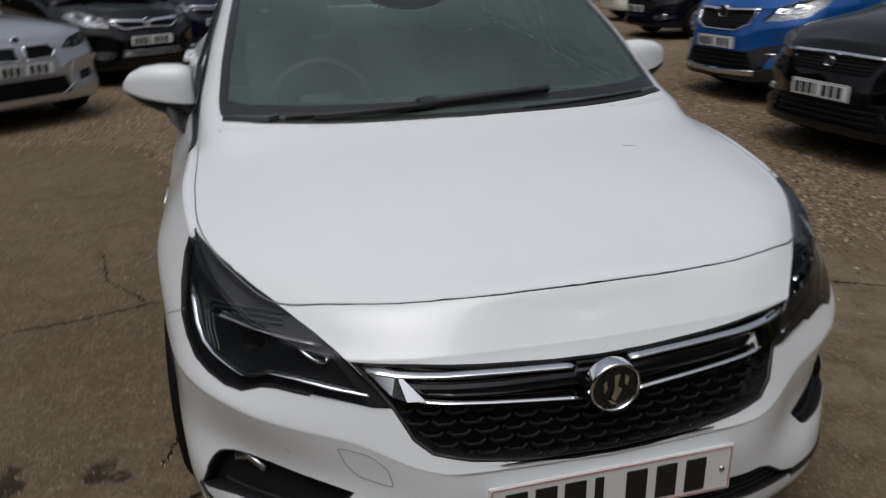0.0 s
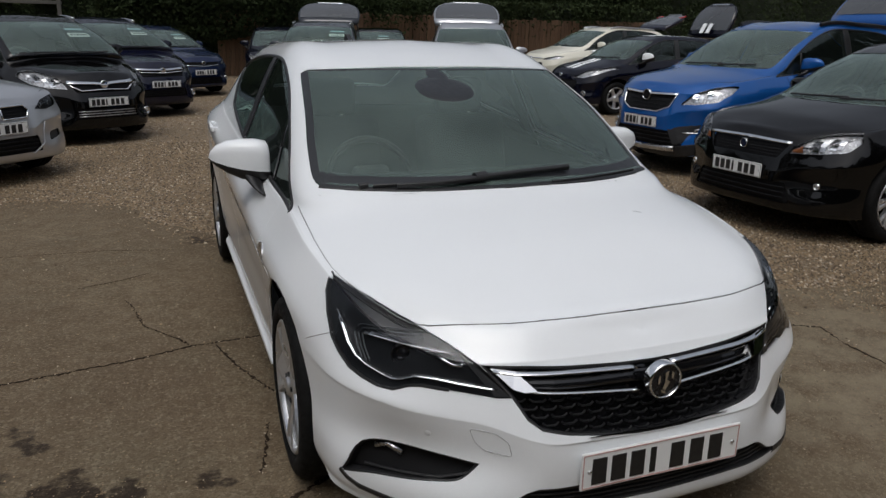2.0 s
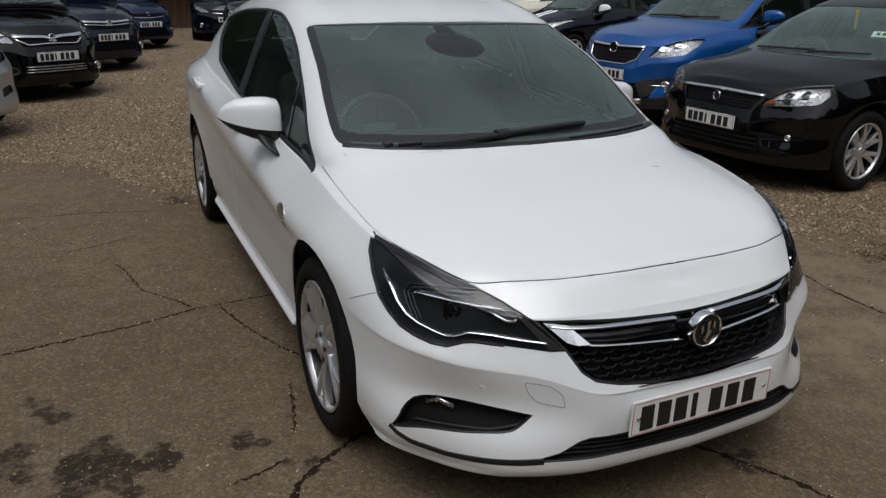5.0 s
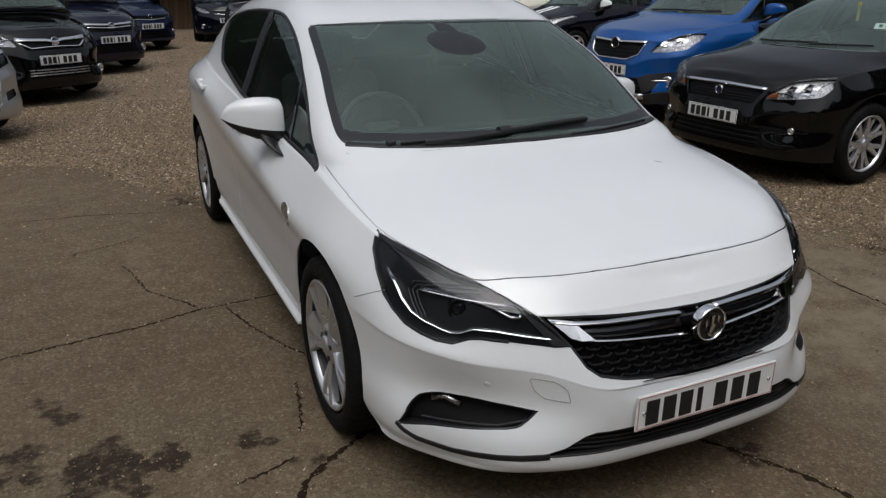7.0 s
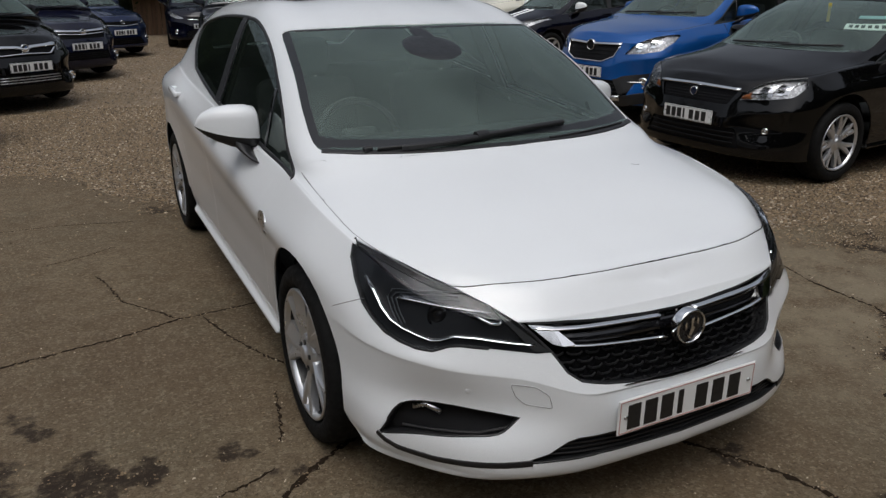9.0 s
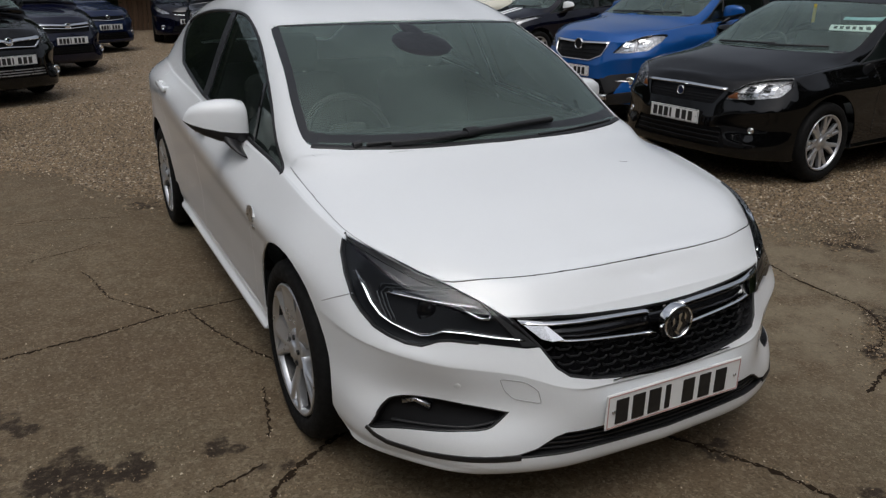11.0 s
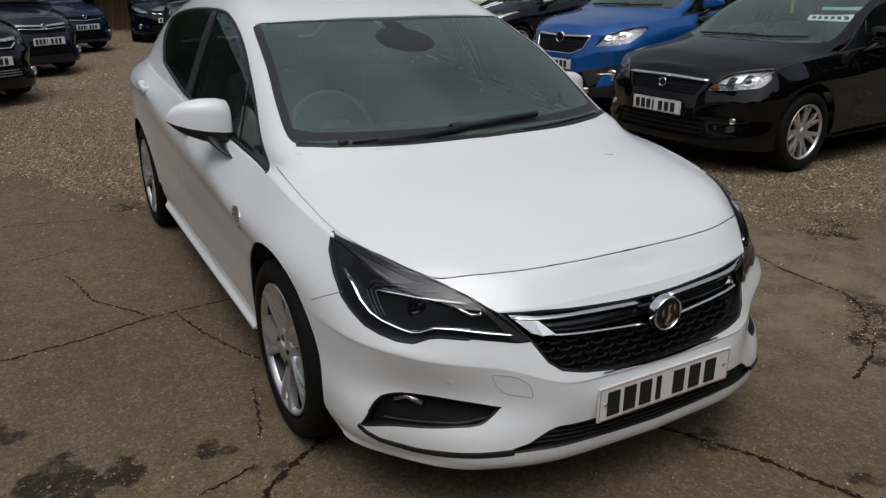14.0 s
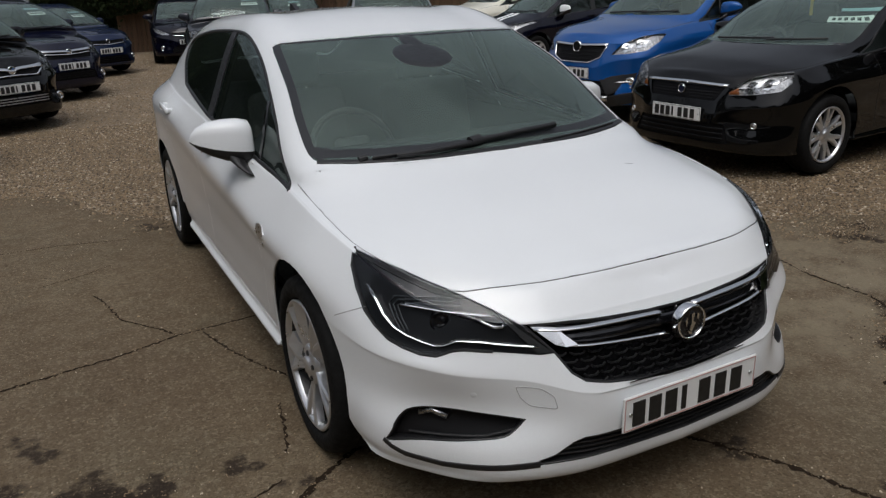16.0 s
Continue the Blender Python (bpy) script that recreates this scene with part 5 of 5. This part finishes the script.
def concrete_material():
    m, nt, b = nodes_of("concrete")
    tc = nt.nodes.new("ShaderNodeTexCoord")
    big, mid, fine = noise_tex(nt, .8, 6.0), noise_tex(nt, 7.0, 8.0, .7), noise_tex(nt, 110.0, 4.0, .75)
    c = mix_rgb(nt, ramp(nt, big, .35, .65), (0.122, 0.090, 0.056), (0.172, 0.134, 0.085))
    c = mix_rgb(nt, ramp(nt, noise_tex(nt, 1.7, 5.0), .48, .68, 0, .6), c, (0.125, 0.106, 0.068))
    c = mix_rgb(nt, ramp(nt, mid, .35, .72, 0, .65), c, (0.088, 0.061, 0.036))
    vo = nt.nodes.new("ShaderNodeTexVoronoi")
    vo.inputs["Scale"].default_value = 80.0
    nt.links.new(tc.outputs["Object"], vo.inputs["Vector"])
    cell = nt.nodes.new("ShaderNodeSeparateColor")
    nt.links.new(vo.outputs["Color"], cell.inputs[0])
    c = mix_rgb(nt, ramp(nt, cell.outputs[0], .45, 1.0, 0, .46), c, (0.060, 0.042, 0.026))
    c = mix_rgb(nt, ramp(nt, cell.outputs[1], .6, 1.0, 0, .44), c, (0.25, 0.205, 0.140))
    # worn grit: dark pores, then pale and white chips
    c = mix_rgb(nt, ramp(nt, fine, .50, .66, 0, .75), c, (0.040, 0.028, 0.017))
    chips = noise_tex(nt, 75.0, 3.0, .6)
    c = mix_rgb(nt, ramp(nt, chips, .60, .70, 0, .65), c, (0.26, 0.20, 0.13))
    white = noise_tex(nt, 130.0, 1.0, .5)
    c = mix_rgb(nt, ramp(nt, white, .74, .79, 0, .8), c, (0.50, 0.44, 0.34))
    # a paler, more worn stretch beside the gravel
    away = nt.nodes.new("ShaderNodeVectorMath")
    away.operation = "DISTANCE"
    away.inputs[1].default_value = (1.75, .95, 0)
    nt.links.new(tc.outputs["Object"], away.inputs[0])
    worn_f = nt.nodes.new("ShaderNodeMath")
    worn_f.operation = "MULTIPLY"
    nt.links.new(ramp(nt, away.outputs["Value"], 1.5, .5), worn_f.inputs[0])
    nt.links.new(ramp(nt, noise_tex(nt, 4.0, 8.0, .65), .36, .60, 0, .62), worn_f.inputs[1])
    c = mix_rgb(nt, worn_f.outputs[0], c, (0.235, 0.198, 0.138))
    # old oil and soil stains with ragged rims
    warp = nt.nodes.new("ShaderNodeTexNoise")
    warp.inputs["Scale"].default_value, warp.inputs["Detail"].default_value = 11.0, 10.0
    nt.links.new(tc.outputs["Object"], warp.inputs["Vector"])
    stipple = noise_tex(nt, 26.0, 6.0, .75)
    for x, y, r in ((-1.60, .965, .13), (-1.68, .95, .10), (-1.51, .91, .07), (-1.435, .905, .075), (-1.385, .885, .045), (-1.87, 1.05, .10), (-1.97, 1.03, .10), (-1.545, .79, .09),
                    (-1.70, .84, .09), (-1.81, 1.41, .06), (-1.735, 1.285, .055), (-1.167, .90, .045), (-1.085, .853, .03), (-1.04, .705, .04), (-.97, .68, .03),
                    (1.94, .50, .11), (1.70, .285, .10), (1.57, .29, .08), (1.45, .14, .05), (1.86, .37, .12), (2.08, .30, .16), (2.71, 1.34, .13), (2.80, 1.24, .09), (2.95, 1.40, .10),
                    (-1.0, 4.05, .10), (.36, .10, .08), (.65, -.30, .05)):
        d = nt.nodes.new("ShaderNodeVectorMath")
        d.operation = "DISTANCE"
        d.inputs[1].default_value = (x, y, 0)
        nt.links.new(tc.outputs["Object"], d.inputs[0])
        ad = nt.nodes.new("ShaderNodeMath")
        ad.operation = "MULTIPLY_ADD"
        nt.links.new(warp.outputs["Fac"], ad.inputs[0])
        ad.inputs[1].default_value = r * 4.2
        nt.links.new(d.outputs["Value"], ad.inputs[2])
        edge_f = ramp(nt, ad.outputs[0], r * 3.15, r * 2.65, 0, .95)
        worn = nt.nodes.new("ShaderNodeMath")
        worn.operation = "MULTIPLY"
        nt.links.new(edge_f, worn.inputs[0])
        nt.links.new(ramp(nt, stipple, .34, .52, 0.05, 1.0), worn.inputs[1])
        c = mix_rgb(nt, worn.outputs[0], c, (0.026, 0.018, 0.012))
    nt.links.new(c, b.inputs["Base Color"])
    nt.links.new(ramp(nt, mid, .3, .7, .75, .98), b.inputs["Roughness"])
    b.inputs["Specular IOR Level"].default_value = .2
    bump(nt, b, fine, .7, .005)
    return m


GRAVEL, CONCRETE = ground_material(), concrete_material()
bm = bmesh.new()
bmesh.ops.create_grid(bm, x_segments=40, y_segments=40, size=300)
ground = part("ground", bm, GRAVEL, None, m=pose(0, 0, -.012))
tagged(ground, "brown gravel yard", "ground", kind="structure")

rng = random.Random(4)
edge = [(-9, 6.2), (-5, 6.0), (-2.9, 5.8), (-2.2, 5.72), (-1.85, 5.55), (-1.5, 5.35), (-1.28, 4.7), (-.94, 4.15), (0, 3.4), (1.0, 2.6), (1.7, 2.1), (2.3, 1.86), (2.64, 1.76), (2.95, 1.74), (3.2, 1.52), (3.6, 1.3), (4.5, .9), (9, -.2)]
pts = []
for (x0, y0), (x1, y1) in zip(edge, edge[1:]):
    n = max(1, int(math.hypot(x1 - x0, y1 - y0) / .12))
    pts += [(x0 + (x1 - x0) * i / n + rng.uniform(-.04, .04), y0 + (y1 - y0) * i / n + rng.uniform(-.04, .04)) for i in range(n)]
pts += [(9, -8), (-9, -8)]
bm = bmesh.new()
f = bm.faces.new([bm.verts.new((x, y, 0)) for x, y in pts][::-1])
g = bmesh.ops.extrude_face_region(bm, geom=[f])
bmesh.ops.translate(bm, verts=[v for v in g["geom"] if isinstance(v, bmesh.types.BMVert)], vec=(0, 0, -.05))
bmesh.ops.recalc_face_normals(bm, faces=bm.faces)
pad = part("pavement", bm, CONCRETE, None)
tagged(pad, "worn cracked brown concrete slab", "pavement", kind="structure")


def fast_mesh(name, verts, faces, mat):
    """A mesh from arrays; faces all have the same number of corners."""
    verts, faces = np.asarray(verts, np.float32), np.asarray(faces, np.int32)
    me = bpy.data.meshes.new(name)
    me.vertices.add(len(verts))
    me.vertices.foreach_set("co", verts.ravel())
    n, k = faces.shape
    me.loops.add(n * k)
    me.loops.foreach_set("vertex_index", faces.ravel())
    me.polygons.add(n)
    me.polygons.foreach_set("loop_start", np.arange(n, dtype=np.int32) * k)
    me.update(calc_edges=True)
    me.materials.append(mat)
    return new(name, me)


def stone_material():
    m, nt, b = nodes_of("pebbles")
    geo = nt.nodes.new("ShaderNodeNewGeometry")
    r = geo.outputs["Random Per Island"]
    c = mix_rgb(nt, r, (0.046, 0.030, 0.015), (0.265, 0.186, 0.104))
    sep = nt.nodes.new("ShaderNodeMath")
    sep.operation = "FRACT"
    mul = nt.nodes.new("ShaderNodeMath")
    mul.operation = "MULTIPLY"
    nt.links.new(r, mul.inputs[0])
    mul.inputs[1].default_value = 17.3
    nt.links.new(mul.outputs[0], sep.inputs[0])
    c = mix_rgb(nt, ramp(nt, sep.outputs[0], .86, .97), c, (0.46, 0.39, 0.29))
    nt.links.new(c, b.inputs["Base Color"])
    b.inputs["Roughness"].default_value = .7
    return m


def pebbles(centres, seed, lo=.005, hi=.013):
    """Small squashed stones at the given places."""
    r = np.random.default_rng(seed)
    n = len(centres)
    base = np.array([(1, 0, 0), (-1, 0, 0), (0, 1, 0), (0, -1, 0), (.35, .1, .95), (-.4, -.15, .8)], float)
    tri = np.array([(0, 2, 4), (2, 5, 4), (2, 1, 5), (1, 3, 5), (3, 4, 5), (3, 0, 4)])
    size = r.uniform(lo, hi, (n, 1, 1)) * r.uniform(.6, 1.3, (n, 1, 3)) * (1, 1, .7)
    a, t = r.uniform(0, 6.283, n), r.uniform(-.5, .5, n)
    v = base[None] * size + r.normal(0, .0012, (n, 6, 3))
    x, y, z = v[..., 0], v[..., 1], v[..., 2]
    c, s, ct, st = np.cos(a)[:, None], np.sin(a)[:, None], np.cos(t)[:, None], np.sin(t)[:, None]
    x, z = x * ct - z * st, x * st + z * ct
    v = np.stack([x * c - y * s, x * s + y * c, z], -1) + centres[:, None]
    return v.reshape(-1, 3), (tri[None] + 6 * np.arange(n)[:, None, None]).reshape(-1, 3)


def edge_y(x):
    return np.interp(x, [p[0] for p in edge], [p[1] for p in edge])


r = np.random.default_rng(11)
near = np.stack([r.uniform(-5, 6.5, 250000), r.uniform(.8, 9, 250000), r.uniform(-.012, -.006, 250000)], 1)
over = near[:, 1] - edge_y(near[:, 0])
near = near[(over > 0) | (r.uniform(size=len(near)) < .55 * np.exp(over / .16)) | (r.uniform(size=len(near)) < .004 * (over > -2.5))]
near[:, 2] += np.where(near[:, 1] < edge_y(near[:, 0]), .010, 0)
spill = [np.stack([r.normal(x, s, n), r.normal(y, s * .7, n), np.full(n, .003)], 1) for x, y, s, n in ((1.80, .34, .13, 420), (1.55, .22, .09, 120), (2.08, .3, .15, 300), (2.75, 1.42, .12, 450), (2.95, 1.4, .14, 350), (3.0, 1.65, .2, 500))]
far = np.stack([r.uniform(-8, 10, 35000), r.uniform(9, 20, 35000), np.full(35000, -.008)], 1)
STONE = stone_material()
v, f = pebbles(near, 5)
tagged(fast_mesh("gravel", v, f, STONE), "loose brown and tan gravel stones", "gravel", kind="stuff")
v, f = pebbles(np.concatenate(spill), 7, .0025, .0075)
tagged(fast_mesh("gravel", v, f, STONE), "fine gravel swept into the worn hollows of the slab", "gravel", kind="stuff")
v, f = pebbles(far, 6, .008, .018)
tagged(fast_mesh("gravel", v, f, STONE), "loose brown gravel farther off", "gravel", kind="stuff")

# cracks in the slab: ragged seams filled with dark soil
SOIL = plain("crack_soil", (0.020, 0.013, 0.008), .95, vary=.5, scale=60, spec=.1)
crack_r = random.Random(8)


def crack(points, width, name="crack"):
    pts = []
    for (x0, y0), (x1, y1) in zip(points, points[1:]):
        n = max(2, int(math.hypot(x1 - x0, y1 - y0) / .012))
        pts += [(x0 + (x1 - x0) * i / n + crack_r.gauss(0, .0035), y0 + (y1 - y0) * i / n + crack_r.gauss(0, .0035)) for i in range(n)]
    pts.append(points[-1])
    vs = []
    for i, (x, y) in enumerate(pts):
        tx, ty = pts[min(i + 1, len(pts) - 1)][0] - pts[max(i - 1, 0)][0], pts[min(i + 1, len(pts) - 1)][1] - pts[max(i - 1, 0)][1]
        d = math.hypot(tx, ty) or 1
        w = width * .62 * crack_r.uniform(.2, 1.3) * min(1, .25 + min(i, len(pts) - 1 - i) * .25)
        vs += [(x - ty / d * w, y + tx / d * w, .0012), (x, y, .0022), (x + ty / d * w * crack_r.uniform(.5, 1.3), y - tx / d * w, .0012)]
    fs = []
    for i in range(len(pts) - 1):
        fs += [(3 * i, 3 * i + 1, 3 * i + 4, 3 * i + 3), (3 * i + 1, 3 * i + 2, 3 * i + 5, 3 * i + 4)]
    put_mesh(name, vs, fs, SOIL, pad, smooth=False)


CRACKS = [([(-4.2, 1.65), (-3.0, 1.80), (-1.98, 1.90), (-1.70, 1.95), (-1.40, 2.0), (-1.15, 2.08), (-.80, 2.11), (.2, 2.25)], .013),
          ([(-1.46, 2.86), (-1.42, 2.74), (-1.36, 2.42), (-1.20, 2.19), (-1.15, 2.09)], .010),
          ([(-1.03, 2.06), (-.97, 1.81), (-.876, 1.55), (-.80, 1.4)], .012),
          ([(-.90, 1.22), (-.94, 1.03), (-.98, .86)], .010),
          ([(-3.4, 4.05), (-2.12, 3.96), (-1.59, 3.93), (-1.17, 3.82)], .007),
          ([(-.70, .80), (-.894, .695), (-1.02, .60), (-1.12, .45)], .022),
          ([(-1.24, .66), (-1.12, .69), (-1.04, .73)], .012),
          ([(-1.72, 3.15), (-1.46, 3.24), (-1.32, 3.34)], .005),
          ([(.6, 1.9), (1.5, 1.6), (2.04, 1.27), (1.98, 1.06), (1.97, .93), (1.97, .84), (1.97, .67), (1.92, .56), (1.84, .47), (1.70, .36), (1.5, .31)], .016),
          ([(1.67, .30), (1.46, .19), (1.31, .14), (1.2, .1)], .014),
          ([(1.88, .5), (2.3, .2), (2.9, 0)], .016),
          ([(.05, .6), (.30, .2), (.40, .03), (.44, -.05), (.48, -.17), (.6, -.5)], .020)]
for points, width in CRACKS:
    crack(points, width)
crumbs = []
rr = np.random.default_rng(31)
for points, width in CRACKS:
    for (x0, y0), (x1, y1) in zip(points, points[1:]):
        n = int(math.hypot(x1 - x0, y1 - y0) * 9000 * width)
        t = rr.uniform(0, 1, n)
        crumbs.append(np.stack([x0 + (x1 - x0) * t + rr.normal(0, width * 1.5, n), y0 + (y1 - y0) * t + rr.normal(0, width * 1.5, n), np.full(n, .002)], 1))
for x, y, s, n in ((-1.62, .98, .20, 160), (-1.42, .93, .14, 90), (1.86, .42, .20, 220), (1.65, .32, .14, 110), (2.85, 1.35, .2, 200), (-.98, 3.98, .2, 150)):
    crumbs.append(np.stack([rr.normal(x, s, n), rr.normal(y, s * .6, n), np.full(n, .002)], 1))
flat = np.stack([rr.uniform(-3, 4, 9000), rr.uniform(-1.5, 5, 9000), np.full(9000, .001)], 1)
crumbs.append(flat[flat[:, 1] < edge_y(flat[:, 0])])
v, f = pebbles(np.concatenate(crumbs), 41, .0015, .0048)
tagged(fast_mesh("grit", v, f, STONE), "fine loose grit scattered on the slab", "grit", kind="stuff")


# ---- hedge, trees and fence ----
LEAF = plain("hedge_leaf", (0.025, 0.036, 0.014), .8, vary=.55, scale=1.2, spec=.12)
# near-black green: the shade deep among the leaves, put into the colour
SHADE = plain("foliage_shade", (0.012, 0.018, 0.007), .9, vary=.5, scale=3)


def leaves(n, place, size, seed):
    """n small leaf blades; place(rng) gives each one's spot."""
    r = np.random.default_rng(seed)
    c = place(r, n)
    a = r.normal(size=(n, 3)); a /= np.linalg.norm(a, axis=1)[:, None]
    b = np.cross(a, r.normal(size=(n, 3))); b /= np.linalg.norm(b, axis=1)[:, None]
    s = size * r.uniform(.6, 1.4, (n, 1))
    v = np.stack([c - a * s, c + b * s * .55, c + a * s, c - b * s * .55], 1).reshape(-1, 3)
    return v, np.arange(4 * n).reshape(n, 4).tolist()


LINE = [(-26, 8), (-16, 16), (-8, 20.6), (-4, 22.5), (0, 24.8), (6, 25.2), (12, 24.6), (20, 22), (32, 14)]


def along(r, n):
    p = np.array(LINE, float)
    k = r.integers(0, len(p) - 1, n)
    t = r.uniform(0, 1, (n, 1))
    return p[k] * (1 - t) + p[k + 1] * t


def hedge_spots(r, n):
    base = along(r, n)
    low = r.uniform(size=n) < .8
    z = np.where(low, r.uniform(.05, 4.0, n), r.uniform(3.5, 7.0, n))
    lump = .8 * np.sin(base[:, 0] * 1.3 + z * 1.1) + .6 * np.sin(base[:, 0] * 3.1 - z * 2.3 + base[:, 1]) + .4 * np.sin(base[:, 0] * 7.3 + z * 5.1)
    off = lump * .42 + r.exponential(.22, n)
    return np.stack([base[:, 0], base[:, 1] + off, z + .2 * lump], 1)


v, f = leaves(170000, hedge_spots, .055, 3)
hedge = fast_mesh("hedge", v, f, LEAF)
tagged(hedge, "tall dense dark green hedge behind the cars", "hedge", kind="stuff")
# dark sheet inside the hedge: its deep shade as colour; keeps daylight out
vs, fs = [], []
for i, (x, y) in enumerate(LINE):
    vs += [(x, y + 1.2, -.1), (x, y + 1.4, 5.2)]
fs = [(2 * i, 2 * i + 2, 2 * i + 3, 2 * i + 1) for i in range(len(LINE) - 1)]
core = put_mesh("hedge_shade_sheet", vs, fs, SHADE, hedge, smooth=False)


def wood_spots(r, n):
    """A belt of trees behind the viewer, which closes the yard."""
    a = r.uniform(radians(165), radians(375), n)
    rad = 17 + 2.5 * np.sin(a * 9) + r.exponential(1.0, n)
    z = r.uniform(0, 1, n) ** .8 * (9.5 + 2 * np.sin(a * 13))
    return np.stack([rad * np.cos(a), rad * np.sin(a) + 2, z], 1)


v, f = leaves(45000, wood_spots, .24, 9)
wood = fast_mesh("woodland", v, f, LEAF)
tagged(wood, "dark green belt of trees round the yard", "trees", kind="stuff")
# dark sheet behind the tree belt's leaves, with their deep shade as its colour
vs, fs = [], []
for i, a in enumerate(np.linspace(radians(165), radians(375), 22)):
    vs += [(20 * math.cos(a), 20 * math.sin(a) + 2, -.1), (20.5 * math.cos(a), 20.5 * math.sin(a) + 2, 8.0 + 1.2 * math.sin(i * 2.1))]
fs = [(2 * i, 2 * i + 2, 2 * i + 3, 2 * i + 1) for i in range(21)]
put_mesh("wood_shade_sheet", vs, fs, SHADE, wood, smooth=False)


# ---- board fence along the back, and a concrete-post fence at the side ----
def board_fence(x0, y0, x1, y1, high, name, label, mat):
    root = thing(name, pose(x0, y0, 0, 0, 0, math.degrees(math.atan2(y1 - y0, x1 - x0))), label, "fence")
    length = math.hypot(x1 - x0, y1 - y0)
    r = random.Random(21)
    bm = box((.128, .022, high), (0, 0, high / 2), .004, 1)
    first = part("fence_board", bm, mat, root, m=pose(.07, 0, 0))
    n = int(length / .135)
    for i in range(1, n):
        o = new("fence_board", first.data)
        o.parent = root
        o.matrix_local = pose(.07 + i * .135, r.uniform(-.004, .004), r.uniform(-.03, .0), r.uniform(-.6, .6), r.uniform(-.5, .5), 0)
    for z in (.35, high * .55, high - .25):
        part("fence_rail", box((length, .05, .09), (length / 2, .04, z), .006, 1), mat, root)
    for i in range(int(length / 2.4) + 1):
        part("fence_post", box((.1, .1, high + .08), (i * 2.4, .09, (high + .08) / 2 - .02), .008, 1), mat, root)
    return root


def fence_wood():
    m, nt, b = nodes_of("fence_wood")
    info = nt.nodes.new("ShaderNodeObjectInfo")
    tc = nt.nodes.new("ShaderNodeTexCoord")
    mp = nt.nodes.new("ShaderNodeMapping")
    mp.inputs["Scale"].default_value = (30, 30, 2)
    nt.links.new(tc.outputs["Object"], mp.inputs["Vector"])
    grain = noise_tex(nt, 1.0, 6.0, .6, mp.outputs[0])
    c = mix_rgb(nt, info.outputs["Random"], (0.110, 0.060, 0.032), (0.185, 0.108, 0.060))
    nt.links.new(mix_rgb(nt, ramp(nt, grain, .35, .75, 0, .7), c, (0.045, 0.030, 0.019)), b.inputs["Base Color"])
    b.inputs["Roughness"].default_value = .85
    bump(nt, b, grain, .4, .004)
    return m


FENCE = fence_wood()
board_fence(.9, 22.7, 9.2, 23.6, 1.92, "board_fence", "weathered brown vertical board fence behind parked cars", FENCE)
board_fence(9.4, 23.6, 16.5, 22.6, 1.85, "board_fence", "weathered brown vertical board fence below the trees", FENCE)


def overhang(r, n):
    x = r.uniform(-2.5, 16.5, n)
    y = np.interp(x, [-2.5, .9, 9.2, 16.5], [22.6, 22.7, 23.6, 22.6])
    z = 2.35 + .25 * np.sin(x * 1.7) + .2 * np.sin(x * 4.1) - r.exponential(.22, n) + r.uniform(0, .9, n) - np.clip((2.9 - x) * .45, 0, .9) * r.uniform(0, 1.2, n)
    return np.stack([x, y - .25 - r.uniform(0, .5, n) + .9 * (z > 2.4), z], 1)


def corner_bush(r, n):
    x = r.uniform(-1.5, 3.2, n)
    z = r.uniform(.9, 2.6, n) + .25 * np.sin(x * 3.1)
    return np.stack([x, 22.3 - r.uniform(0, .5, n) * (z - .7), np.maximum(z, 1.0 + .18 * (x - .5))], 1)


v, f = leaves(9000, corner_bush, .06, 23)
tagged(fast_mesh("ivy", v, f, LEAF), "dark foliage hanging over the fence corner", "ivy", kind="stuff")
v, f = leaves(34000, overhang, .055, 17)
tagged(fast_mesh("ivy", v, f, LEAF), "dark foliage hanging over the fence top", "ivy", kind="stuff")
rail = thing("panel_fence", pose(-8.6, 19.1, 0, 0, 0, 8), "grey post and rail fence beside the hedge", "fence")
STEEL = plain("grey_steel", (.08, .075, .066), .7, .0, vary=.4)
for i in range(4):
    part("fence_post", box((.09, .09, 2.02), (i * 1.85, 0, 1.0), .01, 1), STEEL, rail)
for z in (1.93, 1.60, 1.25):
    part("fence_rail", box((5.7, .05, .08), (2.78, .03, z), .008, 1), STEEL, rail)
